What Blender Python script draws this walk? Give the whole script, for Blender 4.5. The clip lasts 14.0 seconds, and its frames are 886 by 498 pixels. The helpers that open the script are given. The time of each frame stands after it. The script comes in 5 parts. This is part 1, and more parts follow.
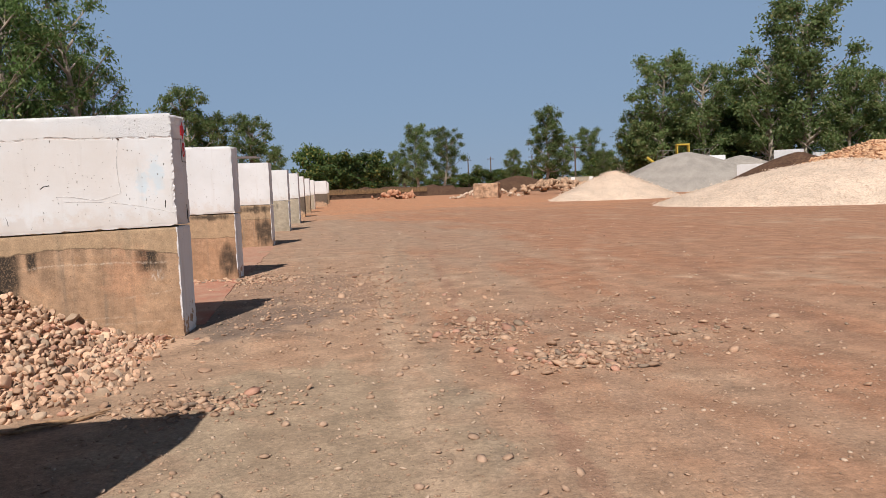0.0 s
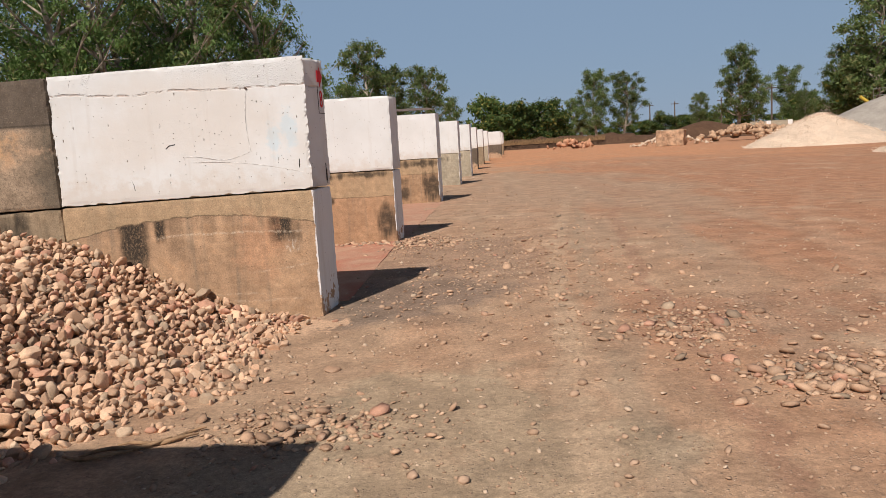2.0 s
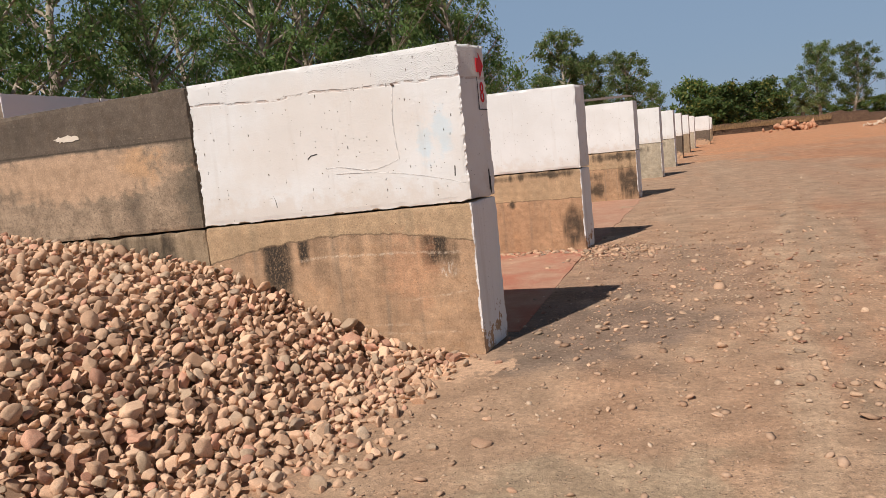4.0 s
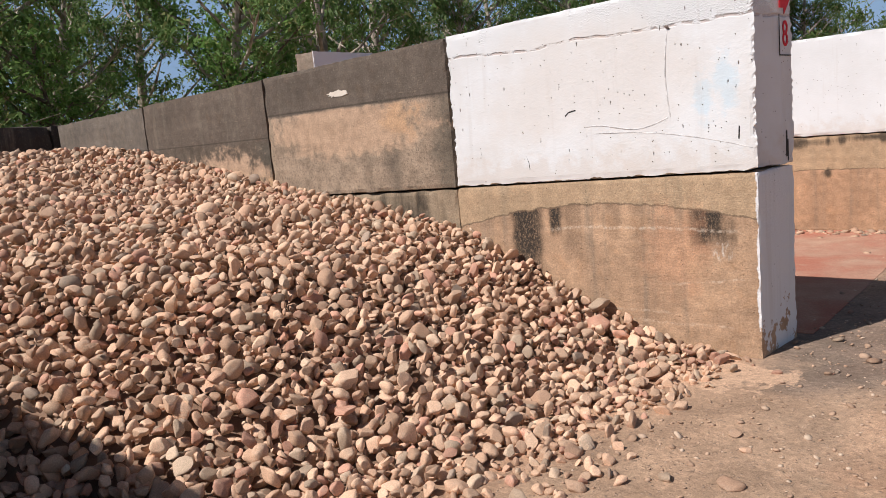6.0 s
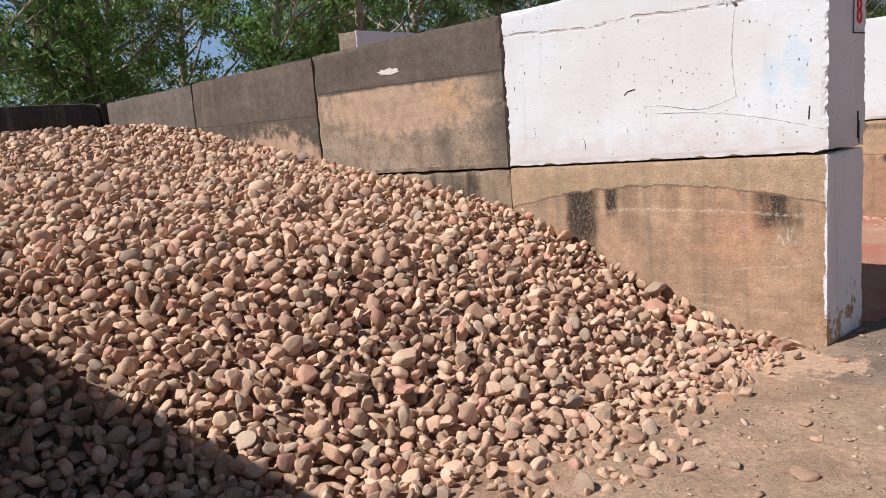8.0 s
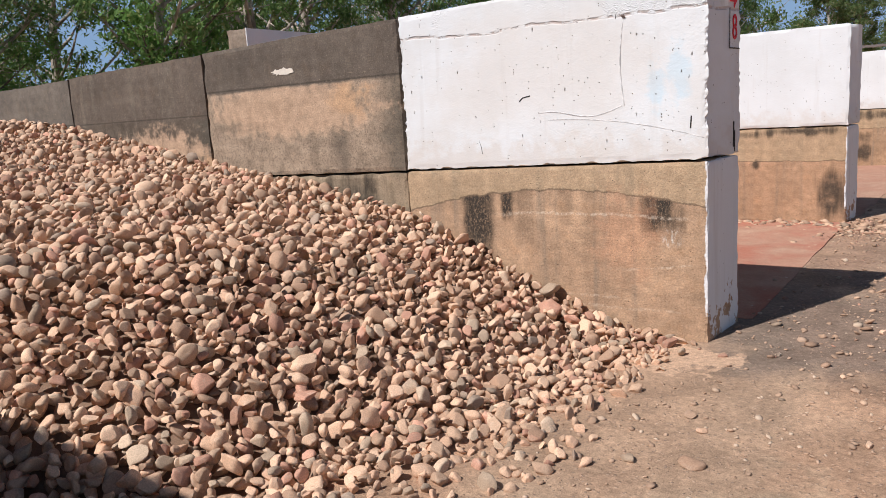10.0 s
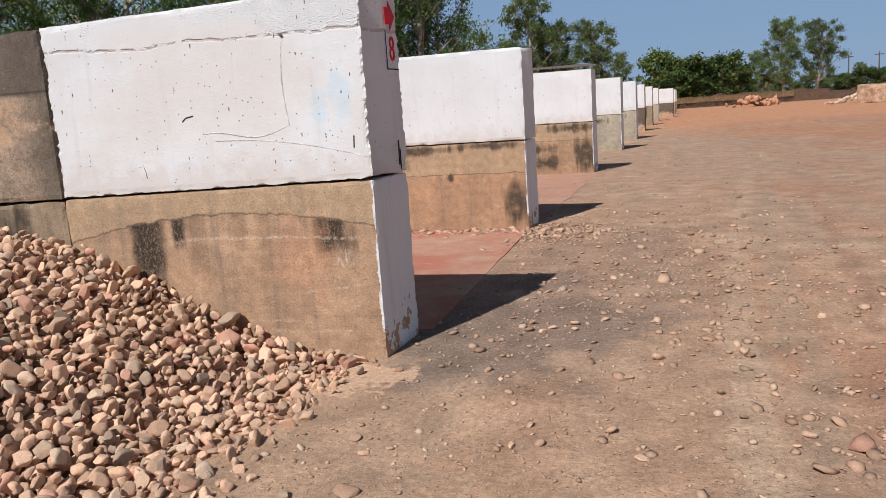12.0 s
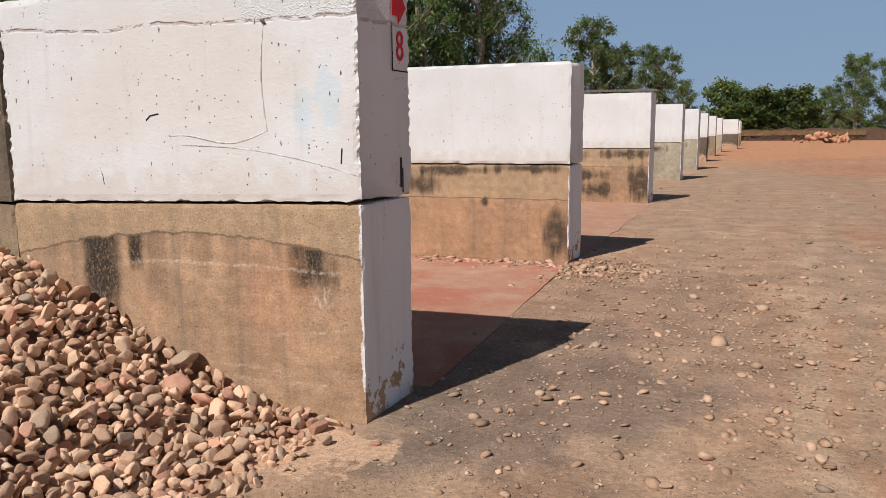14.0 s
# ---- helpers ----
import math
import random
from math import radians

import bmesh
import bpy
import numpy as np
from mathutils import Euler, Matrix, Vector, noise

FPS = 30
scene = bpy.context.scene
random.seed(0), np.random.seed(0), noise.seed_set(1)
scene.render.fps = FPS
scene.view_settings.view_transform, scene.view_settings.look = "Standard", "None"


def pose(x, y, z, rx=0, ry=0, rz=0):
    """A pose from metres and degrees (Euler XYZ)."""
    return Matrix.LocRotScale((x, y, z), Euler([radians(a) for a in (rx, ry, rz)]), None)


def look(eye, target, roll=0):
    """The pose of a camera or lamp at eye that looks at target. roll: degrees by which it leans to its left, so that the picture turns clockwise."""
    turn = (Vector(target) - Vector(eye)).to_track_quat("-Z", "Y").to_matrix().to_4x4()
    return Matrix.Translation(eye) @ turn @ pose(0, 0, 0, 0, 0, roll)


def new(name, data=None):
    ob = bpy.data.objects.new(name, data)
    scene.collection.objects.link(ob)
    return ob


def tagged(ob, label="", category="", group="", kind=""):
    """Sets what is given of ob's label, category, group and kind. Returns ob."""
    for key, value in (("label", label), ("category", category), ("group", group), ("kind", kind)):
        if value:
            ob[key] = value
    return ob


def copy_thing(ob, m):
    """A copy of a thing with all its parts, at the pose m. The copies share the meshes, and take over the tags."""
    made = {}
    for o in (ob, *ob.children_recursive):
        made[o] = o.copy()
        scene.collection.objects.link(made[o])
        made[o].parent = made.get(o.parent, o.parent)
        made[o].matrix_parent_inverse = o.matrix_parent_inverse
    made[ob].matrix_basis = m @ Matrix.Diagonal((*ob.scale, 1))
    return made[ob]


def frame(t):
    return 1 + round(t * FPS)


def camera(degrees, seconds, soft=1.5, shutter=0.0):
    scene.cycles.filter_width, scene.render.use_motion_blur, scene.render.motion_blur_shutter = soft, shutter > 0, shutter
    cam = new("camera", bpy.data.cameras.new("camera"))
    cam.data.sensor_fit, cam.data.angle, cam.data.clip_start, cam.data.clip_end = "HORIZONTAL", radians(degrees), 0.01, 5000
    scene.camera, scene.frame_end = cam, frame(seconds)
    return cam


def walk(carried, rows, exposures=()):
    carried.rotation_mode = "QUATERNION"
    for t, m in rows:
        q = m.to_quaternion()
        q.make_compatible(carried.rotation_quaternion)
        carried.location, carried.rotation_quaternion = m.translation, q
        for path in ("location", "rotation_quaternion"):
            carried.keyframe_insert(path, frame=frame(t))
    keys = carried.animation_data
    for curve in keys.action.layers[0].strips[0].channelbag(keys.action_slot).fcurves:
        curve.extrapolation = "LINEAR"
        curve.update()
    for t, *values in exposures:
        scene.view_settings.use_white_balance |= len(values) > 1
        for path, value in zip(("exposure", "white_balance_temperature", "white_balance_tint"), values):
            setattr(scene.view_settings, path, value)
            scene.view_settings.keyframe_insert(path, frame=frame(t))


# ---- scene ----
import collections

cam = camera(60.5, 14.0, 0.5)
PATH = [
    (0, (0.064, 0.023, 1.533), (0.412, 1.986, 1.366), -2.2),
    (0.5, (0.11, 0.457, 1.537), (0.309, 2.438, 1.345), -3.8),
    (1, (0.197, 0.824, 1.528), (0.302, 2.805, 1.278), -3.1),
    (1.5, (0.263, 1.231, 1.524), (0.17, 3.21, 1.255), -2.6),
    (2, (0.261, 1.631, 1.548), (0.145, 3.608, 1.274), -3.4),
    (2.5, (0.364, 2.031, 1.558), (0.055, 3.989, 1.29), -2.6),
    (2.7, (0.362, 2.188, 1.569), (-0.051, 4.127, 1.306), -3.5),
    (5, (0.243, 3.485, 1.605), (-0.622, 5.267, 1.333), -6.0),
    (5.5, (0.266, 3.691, 1.601), (-0.915, 5.281, 1.327), -5.3),
    (6, (0.267, 3.758, 1.59), (-1.032, 5.251, 1.296), -5.1),
    (6.5, (0.241, 3.779, 1.602), (-1.011, 5.306, 1.287), -5.1),
    (7, (0.177, 3.721, 1.583), (-1.152, 5.18, 1.261), -4.7),
    (7.2, (0.145, 3.698, 1.577), (-1.225, 5.117, 1.248), -4.6),
    (9.3, (0.095, 3.682, 1.583), (-1.108, 5.244, 1.247), -4.0),
    (9.5, (0.083, 3.675, 1.586), (-1.077, 5.269, 1.25), -3.7),
    (10, (0.081, 3.664, 1.586), (-1.059, 5.271, 1.24), -3.5),
    (10.5, (0.072, 3.664, 1.578), (-1.082, 5.257, 1.218), -3.9),
    (11, (0.12, 3.701, 1.585), (-0.886, 5.387, 1.207), -5.4),
    (11.5, (0.273, 3.847, 1.588), (-0.488, 5.657, 1.208), -4.9),
    (12, (0.435, 3.999, 1.591), (-0.106, 5.892, 1.24), -3.9),
    (12.5, (0.46, 4.161, 1.575), (0.189, 6.118, 1.262), -3.0),
    (13, (0.36, 4.451, 1.596), (0.221, 6.427, 1.326), -2.4),
    (13.5, (0.399, 4.721, 1.577), (0.055, 6.669, 1.283), -1.3),
    (14, (0.414, 5.018, 1.571), (-0.252, 6.879, 1.266), -0.5),
]
EXPOSURES = ((0, -0.02, 6500, 10), (2, -0.05, 6800, 10), (5, 0.04, 6750, 10), (6, 0.11, 6250, 10), (7.2, 0.12, 6050, 10), (9.5, 0.11, 6050, 9), (10.5, 0.11, 6100, 9), (11.5, 0.02, 6050, 9),
             (12.5, -0.06, 6250, 9), (14, -0.08, 6450, 9))
walk(cam, [(t, look(eye, target, roll)) for t, eye, target, roll in PATH], EXPOSURES)

# ---------------------------------------------------------------- light
SUN_TO = Vector((-0.80, -2.05, 2.47)).normalized()
sun = new("sun", bpy.data.lights.new("sun", "SUN"))
sun.matrix_world = look((0, 0, 40), Vector((0, 0, 40)) - SUN_TO)
sun.data.energy, sun.data.angle, sun.data.color = 4.95, radians(0.55), (1.0, 0.935, 0.885)
world = bpy.data.worlds.new("sky")
world.use_nodes = True
scene.world = world
sky = world.node_tree.nodes.new("ShaderNodeTexSky")
sky.sky_type, sky.sun_disc = "NISHITA", False
sky.sun_elevation = math.asin(SUN_TO.z)
sky.sun_rotation = math.atan2(SUN_TO.x, SUN_TO.y)
sky.altitude, sky.air_density, sky.dust_density, sky.ozone_density = 0, 1.0, 0.25, 1.3
tint = world.node_tree.nodes.new("ShaderNodeVectorMath")
tint.operation = "MULTIPLY"
tint.inputs[1].default_value = (0.64, 0.585, 0.615)
world.node_tree.links.new(sky.outputs[0], tint.inputs[0])
# a blue-grey dry-season haze that thickens towards the horizon
upward = world.node_tree.nodes.new("ShaderNodeSeparateXYZ")
world.node_tree.links.new(world.node_tree.nodes.new("ShaderNodeTexCoord").outputs["Generated"], upward.inputs[0])
thick = world.node_tree.nodes.new("ShaderNodeMapRange")
thick.interpolation_type = "SMOOTHSTEP"
for i, v in ((1, 0.22), (2, 0.55), (3, 0.78), (4, 0.0)):
    thick.inputs[i].default_value = v
world.node_tree.links.new(upward.outputs[2], thick.inputs[0])
haze = world.node_tree.nodes.new("ShaderNodeMix")
haze.data_type = "RGBA"
haze.inputs[7].default_value = (4.6, 6.8, 10.1, 1)
world.node_tree.links.new(thick.outputs[0], haze.inputs[0])
world.node_tree.links.new(tint.outputs[0], haze.inputs[6])
world.node_tree.links.new(haze.outputs[2], world.node_tree.nodes["Background"].inputs[0])
world.node_tree.nodes["Background"].inputs[1].default_value = 0.058


# ---------------------------------------------------------------- materials
class Mat:
    """A node material under construction; every method returns an output socket."""

    def __init__(self, name, rough=0.9):
        self.m = bpy.data.materials.new(name)
        self.m.use_nodes = True
        self.t = self.m.node_tree
        self.b = self.t.nodes["Principled BSDF"]
        self.b.inputs["Roughness"].default_value = rough
        self.b.inputs["Specular IOR Level"].default_value = 0.25
        self.height = None

    def put(self, socket, v):
        if hasattr(v, "is_linked"):
            self.t.links.new(v, socket)
        else:
            socket.default_value = v

    def coord(self, which="Object"):
        return self.t.nodes.new("ShaderNodeTexCoord").outputs[which]

    def place(self):
        return self.t.nodes.new("ShaderNodeNewGeometry").outputs["Position"]

    def island(self):
        return self.t.nodes.new("ShaderNodeNewGeometry").outputs["Random Per Island"]

    def own(self):
        return self.t.nodes.new("ShaderNodeObjectInfo").outputs["Random"]

    def scaled(self, v, s):
        n = self.t.nodes.new("ShaderNodeVectorMath")
        n.operation = "MULTIPLY"
        self.put(n.inputs[0], v)
        n.inputs[1].default_value = s
        return n.outputs[0]

    def noise(self, v, scale, detail=4, rough=0.55):
        n = self.t.nodes.new("ShaderNodeTexNoise")
        self.put(n.inputs["Vector"], v)
        n.inputs["Scale"].default_value, n.inputs["Detail"].default_value = scale, detail
        n.inputs["Roughness"].default_value = rough
        return n.outputs[0]

    def cells(self, v, scale, out="Distance", feature="F1"):
        n = self.t.nodes.new("ShaderNodeTexVoronoi")
        n.feature = feature
        self.put(n.inputs["Vector"], v)
        n.inputs["Scale"].default_value = scale
        return n.outputs[out]

    def math(self, op, a, b=0.0, c=0.0):
        n = self.t.nodes.new("ShaderNodeMath")
        n.operation = op
        for i, v in enumerate((a, b, c)):
            self.put(n.inputs[i], v)
        return n.outputs[0]

    def ramp(self, v, lo, hi, to_lo=0.0, to_hi=1.0):
        n = self.t.nodes.new("ShaderNodeMapRange")
        n.interpolation_type = "SMOOTHSTEP"
        for i, x in enumerate((v, lo, hi, to_lo, to_hi)):
            self.put(n.inputs[i], x)
        return n.outputs[0]

    def mix(self, f, a, b):
        n = self.t.nodes.new("ShaderNodeMix")
        n.data_type = "RGBA"
        for i, v in ((0, f), (6, a), (7, b)):
            self.put(n.inputs[i], (*v, 1) if isinstance(v, tuple) else v)
        return n.outputs[2]

    def shade(self, colour, f):
        """colour times the number f."""
        n = self.t.nodes.new("ShaderNodeVectorMath")
        n.operation = "SCALE"
        self.put(n.inputs[0], colour)
        self.put(n.inputs["Scale"], f)
        return n.outputs[0]

    def split(self, v):
        n = self.t.nodes.new("ShaderNodeSeparateXYZ")
        self.put(n.inputs[0], v)
        return n.outputs

    def blob(self, xyz, cx, cz, rx, rz, wob=None, soft=0.5):
        """A soft spot on an upright face, 1 inside and 0 outside."""
        dx = self.math("DIVIDE", self.math("SUBTRACT", xyz[0], cx), rx)
        dz = self.math("DIVIDE", self.math("SUBTRACT", xyz[2], cz), rz)
        d = self.math("SQRT", self.math("ADD", self.math("MULTIPLY", dx, dx), self.math("MULTIPLY", dz, dz)))
        if wob is not None:
            d = self.math("ADD", d, self.ramp(wob, 0.3, 0.7, -0.5, 0.5))
        return self.ramp(d, 1 - soft, 1 + soft, 1.0, 0.0)

    def done(self, colour, height=None, strength=0.5, dist=0.02):
        self.put(self.b.inputs["Base Color"], (*colour, 1) if isinstance(colour, tuple) else colour)
        if height is not None:
            n = self.t.nodes.new("ShaderNodeBump")
            n.inputs["Strength"].default_value, n.inputs["Distance"].default_value = strength, dist
            self.put(n.inputs["Height"], height)
            self.t.links.new(n.outputs[0], self.b.inputs["Normal"])
        return self.m


def plain(name, colour, rough=0.7, metal=0.0, vary=0.25, scale=6.0):
    a = Mat(name, rough)
    a.b.inputs["Metallic"].default_value = metal
    v = a.noise(a.coord(), scale, 5)
    return a.done(a.mix(a.ramp(v, 0.3, 0.7), tuple(c * (1 - vary) for c in colour), tuple(min(1, c * (1 + vary)) for c in colour)), v, 0.2, 0.01)


def wheel_lanes(a, c, xyz, mid):
    """Pale dusty and darker gritty wheel tracks that wander along the row of bays."""
    for x0, bend, width, tone, much in ((0.62, 0.004, 0.16, (0.54, 0.385, 0.26), 0.55), (0.98, 0.004, 0.15, (0.35, 0.265, 0.185), 0.45), (2.15, 0.006, 0.2, (0.40, 0.275, 0.19), 0.4),
                                        (1.45, 0.005, 0.12, (0.36, 0.20, 0.13), 0.6), (3.1, 0.012, 0.25, (0.50, 0.32, 0.21), 0.35), (4.4, 0.015, 0.22, (0.34, 0.19, 0.12), 0.55)):
        drift = a.math("MULTIPLY", a.math("MULTIPLY", xyz[1], xyz[1]), bend)
        d = a.math("ABSOLUTE", a.math("SUBTRACT", a.math("ADD", xyz[0], a.ramp(mid, 0.3, 0.7, -0.12, 0.12)), a.math("ADD", drift, x0)))
        c = a.mix(a.math("MULTIPLY", a.ramp(d, width, width * 0.4), a.math("MULTIPLY", a.ramp(xyz[1], 30, 8), much)), c, tone)
    return c


def ground_material():
    a = Mat("packed_earth", 0.95)
    p = a.place()
    xyz = a.split(p)
    big = a.noise(p, 0.16, 5, 0.6)
    mid = a.noise(p, 0.9, 6, 0.62)
    fine = a.noise(p, 28, 6, 0.7)
    lanes = a.noise(a.scaled(p, (1.1, 0.10, 1)), 1.0, 1.5, 0.5)
    grain = a.noise(p, 130, 4, 0.75)
    grit = a.cells(p, 42)
    gritc = a.cells(p, 42, "Color")
    pink, red, tan, grey = (0.460, 0.272, 0.168), (0.41, 0.198, 0.112), (0.480, 0.306, 0.196), (0.415, 0.292, 0.196)
    c = a.mix(a.ramp(mid, 0.35, 0.65), pink, tan)
    # redder soil away from the bays
    right = a.math("ADD", a.ramp(xyz[0], 1.0, 4.5), a.ramp(big, 0.3, 0.7, -0.5, 0.5))
    c = a.mix(a.ramp(right, 0.1, 0.9, 0, 0.75), c, red)
    # worn grey wheel lanes along the bays
    lane = a.math("MULTIPLY", a.ramp(lanes, 0.42, 0.62), a.ramp(xyz[0], 9, 2, 0.25, 1))
    c = a.mix(a.math("MULTIPLY", lane, 0.6), c, grey)
    # dark fine gravel, shade added, beside wall ends; grey patch further along the row
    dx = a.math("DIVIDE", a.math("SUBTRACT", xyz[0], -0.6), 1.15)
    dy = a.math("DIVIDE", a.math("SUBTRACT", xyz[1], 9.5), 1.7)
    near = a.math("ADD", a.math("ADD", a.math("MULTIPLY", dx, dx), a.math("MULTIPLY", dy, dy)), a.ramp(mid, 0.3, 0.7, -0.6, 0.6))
    # gravel tone deepened to strengthen the shadow that the wall casts here
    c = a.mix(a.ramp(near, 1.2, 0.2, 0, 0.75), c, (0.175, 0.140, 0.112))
    dx = a.math("DIVIDE", a.math("SUBTRACT", xyz[0], 2.0), 4.0)
    dy = a.math("DIVIDE", a.math("SUBTRACT", xyz[1], 27), 14)
    far = a.math("ADD", a.math("ADD", a.math("MULTIPLY", dx, dx), a.math("MULTIPLY", dy, dy)), a.ramp(big, 0.3, 0.7, -0.7, 0.7))
    c = a.mix(a.ramp(far, 1.3, 0.3, 0, 0.6), c, (0.40, 0.275, 0.19))
    # orange earth at the end of the yard
    c = a.mix(a.math("MULTIPLY", a.ramp(a.math("ADD", xyz[1], a.ramp(big, 0, 1, -25, 25)), 34, 60), a.ramp(xyz[0], 34, 12, 0.3, 1)), c, (0.56, 0.275, 0.145))
    # scraped dark red strip, and olive-grey rolled gravel
    for cx, cy, rx, ry, tone, much in ((3.4, 7.9, 2.4, 0.9, (0.36, 0.19, 0.118), 0.5), (0.0, 4.6, 1.3, 2.4, (0.385, 0.305, 0.208), 0.7), (-0.2, 11.5, 1.3, 3.0, (0.31, 0.21, 0.150), 0.55), (6.5, 5.0, 2.5, 2.5, (0.50, 0.285, 0.172), 0.5)):
        ex = a.math("DIVIDE", a.math("SUBTRACT", xyz[0], cx), rx)
        ey = a.math("DIVIDE", a.math("SUBTRACT", xyz[1], cy), ry)
        e = a.math("ADD", a.math("ADD", a.math("MULTIPLY", ex, ex), a.math("MULTIPLY", ey, ey)), a.ramp(mid, 0.3, 0.7, -0.8, 0.8))
        c = a.mix(a.ramp(e, 1.3, 0.3, 0, much), c, tone)
    # pale dust patches, damp spots
    c = a.mix(a.ramp(a.noise(p, 0.45, 5, 0.65), 0.54, 0.70, 0, 0.65), c, (0.55, 0.39, 0.265))
    c = wheel_lanes(a, c, xyz, mid)
    c = a.shade(c, a.ramp(a.noise(p, 2.4, 6, 0.7), 0.3, 0.7, 0.71, 1.12))
    # grit
    g = a.math("MULTIPLY", a.ramp(grit, 0.34, 0.22), a.ramp(a.split(gritc)[0], 0.50, 0.65))
    c = a.mix(a.math("MULTIPLY", g, 0.55), c, a.mix(a.split(gritc)[1], (0.52, 0.38, 0.28), (0.16, 0.12, 0.10)))
    sx = a.math("DIVIDE", a.math("SUBTRACT", xyz[0], -1.42), 0.42)
    sy = a.math("DIVIDE", a.math("SUBTRACT", xyz[1], 8.22), 0.30)
    spill = a.math("ADD", a.math("ADD", a.math("MULTIPLY", sx, sx), a.math("MULTIPLY", sy, sy)), a.ramp(a.noise(p, 5, 5, 0.7), 0.3, 0.7, -0.9, 0.9))
    c = a.mix(a.ramp(spill, 1.0, 0.5, 0, 0.8), c, (0.62, 0.41, 0.27))
    c = a.shade(c, a.math("MULTIPLY", a.ramp(fine, 0.25, 0.75, 0.74, 1.24), a.ramp(grain, 0.25, 0.75, 0.72, 1.26)))
    h = a.math("ADD", a.math("MULTIPLY", a.math("ADD", fine, a.math("MULTIPLY", grain, 0.4)), 0.6), a.math("ADD", a.math("MULTIPLY", g, 0.5), a.math("MULTIPLY", a.noise(p, 9, 5, 0.62), 0.7)))
    return a.done(c, h, 0.6, 0.025)


def cobble_material(name, own, lo=1.0):
    a = Mat(name, 0.78)
    r = a.own() if own else a.island()
    p = a.place()
    r2 = a.math("FRACT", a.math("MULTIPLY", r, 7.31))
    r3 = a.math("FRACT", a.math("MULTIPLY", r, 23.7))
    c = a.mix(r2, (0.68, 0.458, 0.308), (0.56, 0.348, 0.226))
    c = a.mix(a.ramp(r, 0.86, 0.90), c, (0.54, 0.395, 0.275))
    c = a.mix(a.ramp(r, 0.978, 0.986), c, (0.39, 0.29, 0.215))
    c = a.mix(a.ramp(r, 0.12, 0.08), c, (0.58, 0.315, 0.215))
    n = a.noise(p, 22, 5, 0.65)
    f = a.noise(p, 140, 4, 0.7)
    c = a.mix(a.ramp(n, 0.52, 0.72, 0, 0.45), c, (0.70, 0.53, 0.39))
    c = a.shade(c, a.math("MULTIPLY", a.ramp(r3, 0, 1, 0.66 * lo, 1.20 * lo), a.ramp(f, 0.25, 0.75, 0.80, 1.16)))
    return a.done(c, a.math("ADD", n, a.math("MULTIPLY", f, 0.5)), 0.5, 0.008)


def pebble_material(name, ca, cb, cc):
    a = Mat(name, 0.85)
    r = a.island()
    c = a.mix(r, ca, cb)
    c = a.mix(a.ramp(a.math("FRACT", a.math("MULTIPLY", r, 17.3)), 0.8, 0.86), c, cc)
    c = a.shade(c, a.ramp(a.noise(a.place(), 30, 4), 0.3, 0.7, 0.85, 1.12))
    return a.done(c)


def gravel_material(name, ca, cb, scale=9.0, cc=None):
    a = Mat(name, 0.92)
    p = a.place()
    col = a.split(a.cells(p, scale, "Color"))
    d = a.cells(p, scale)
    d2 = a.cells(p, scale * 2.7)
    c = a.mix(col[0], ca, cb)
    if cc:
        c = a.mix(a.ramp(col[1], 0.75, 0.85), c, cc)
    c = a.shade(c, a.math("MULTIPLY", a.ramp(a.noise(p, 0.8, 5), 0.3, 0.7, 0.86, 1.08), a.ramp(d, 0.3, 0.65, 1.05, 0.84)))
    return a.done(c, a.math("ADD", d, a.math("MULTIPLY", d2, 0.5)), 0.5, -0.05)


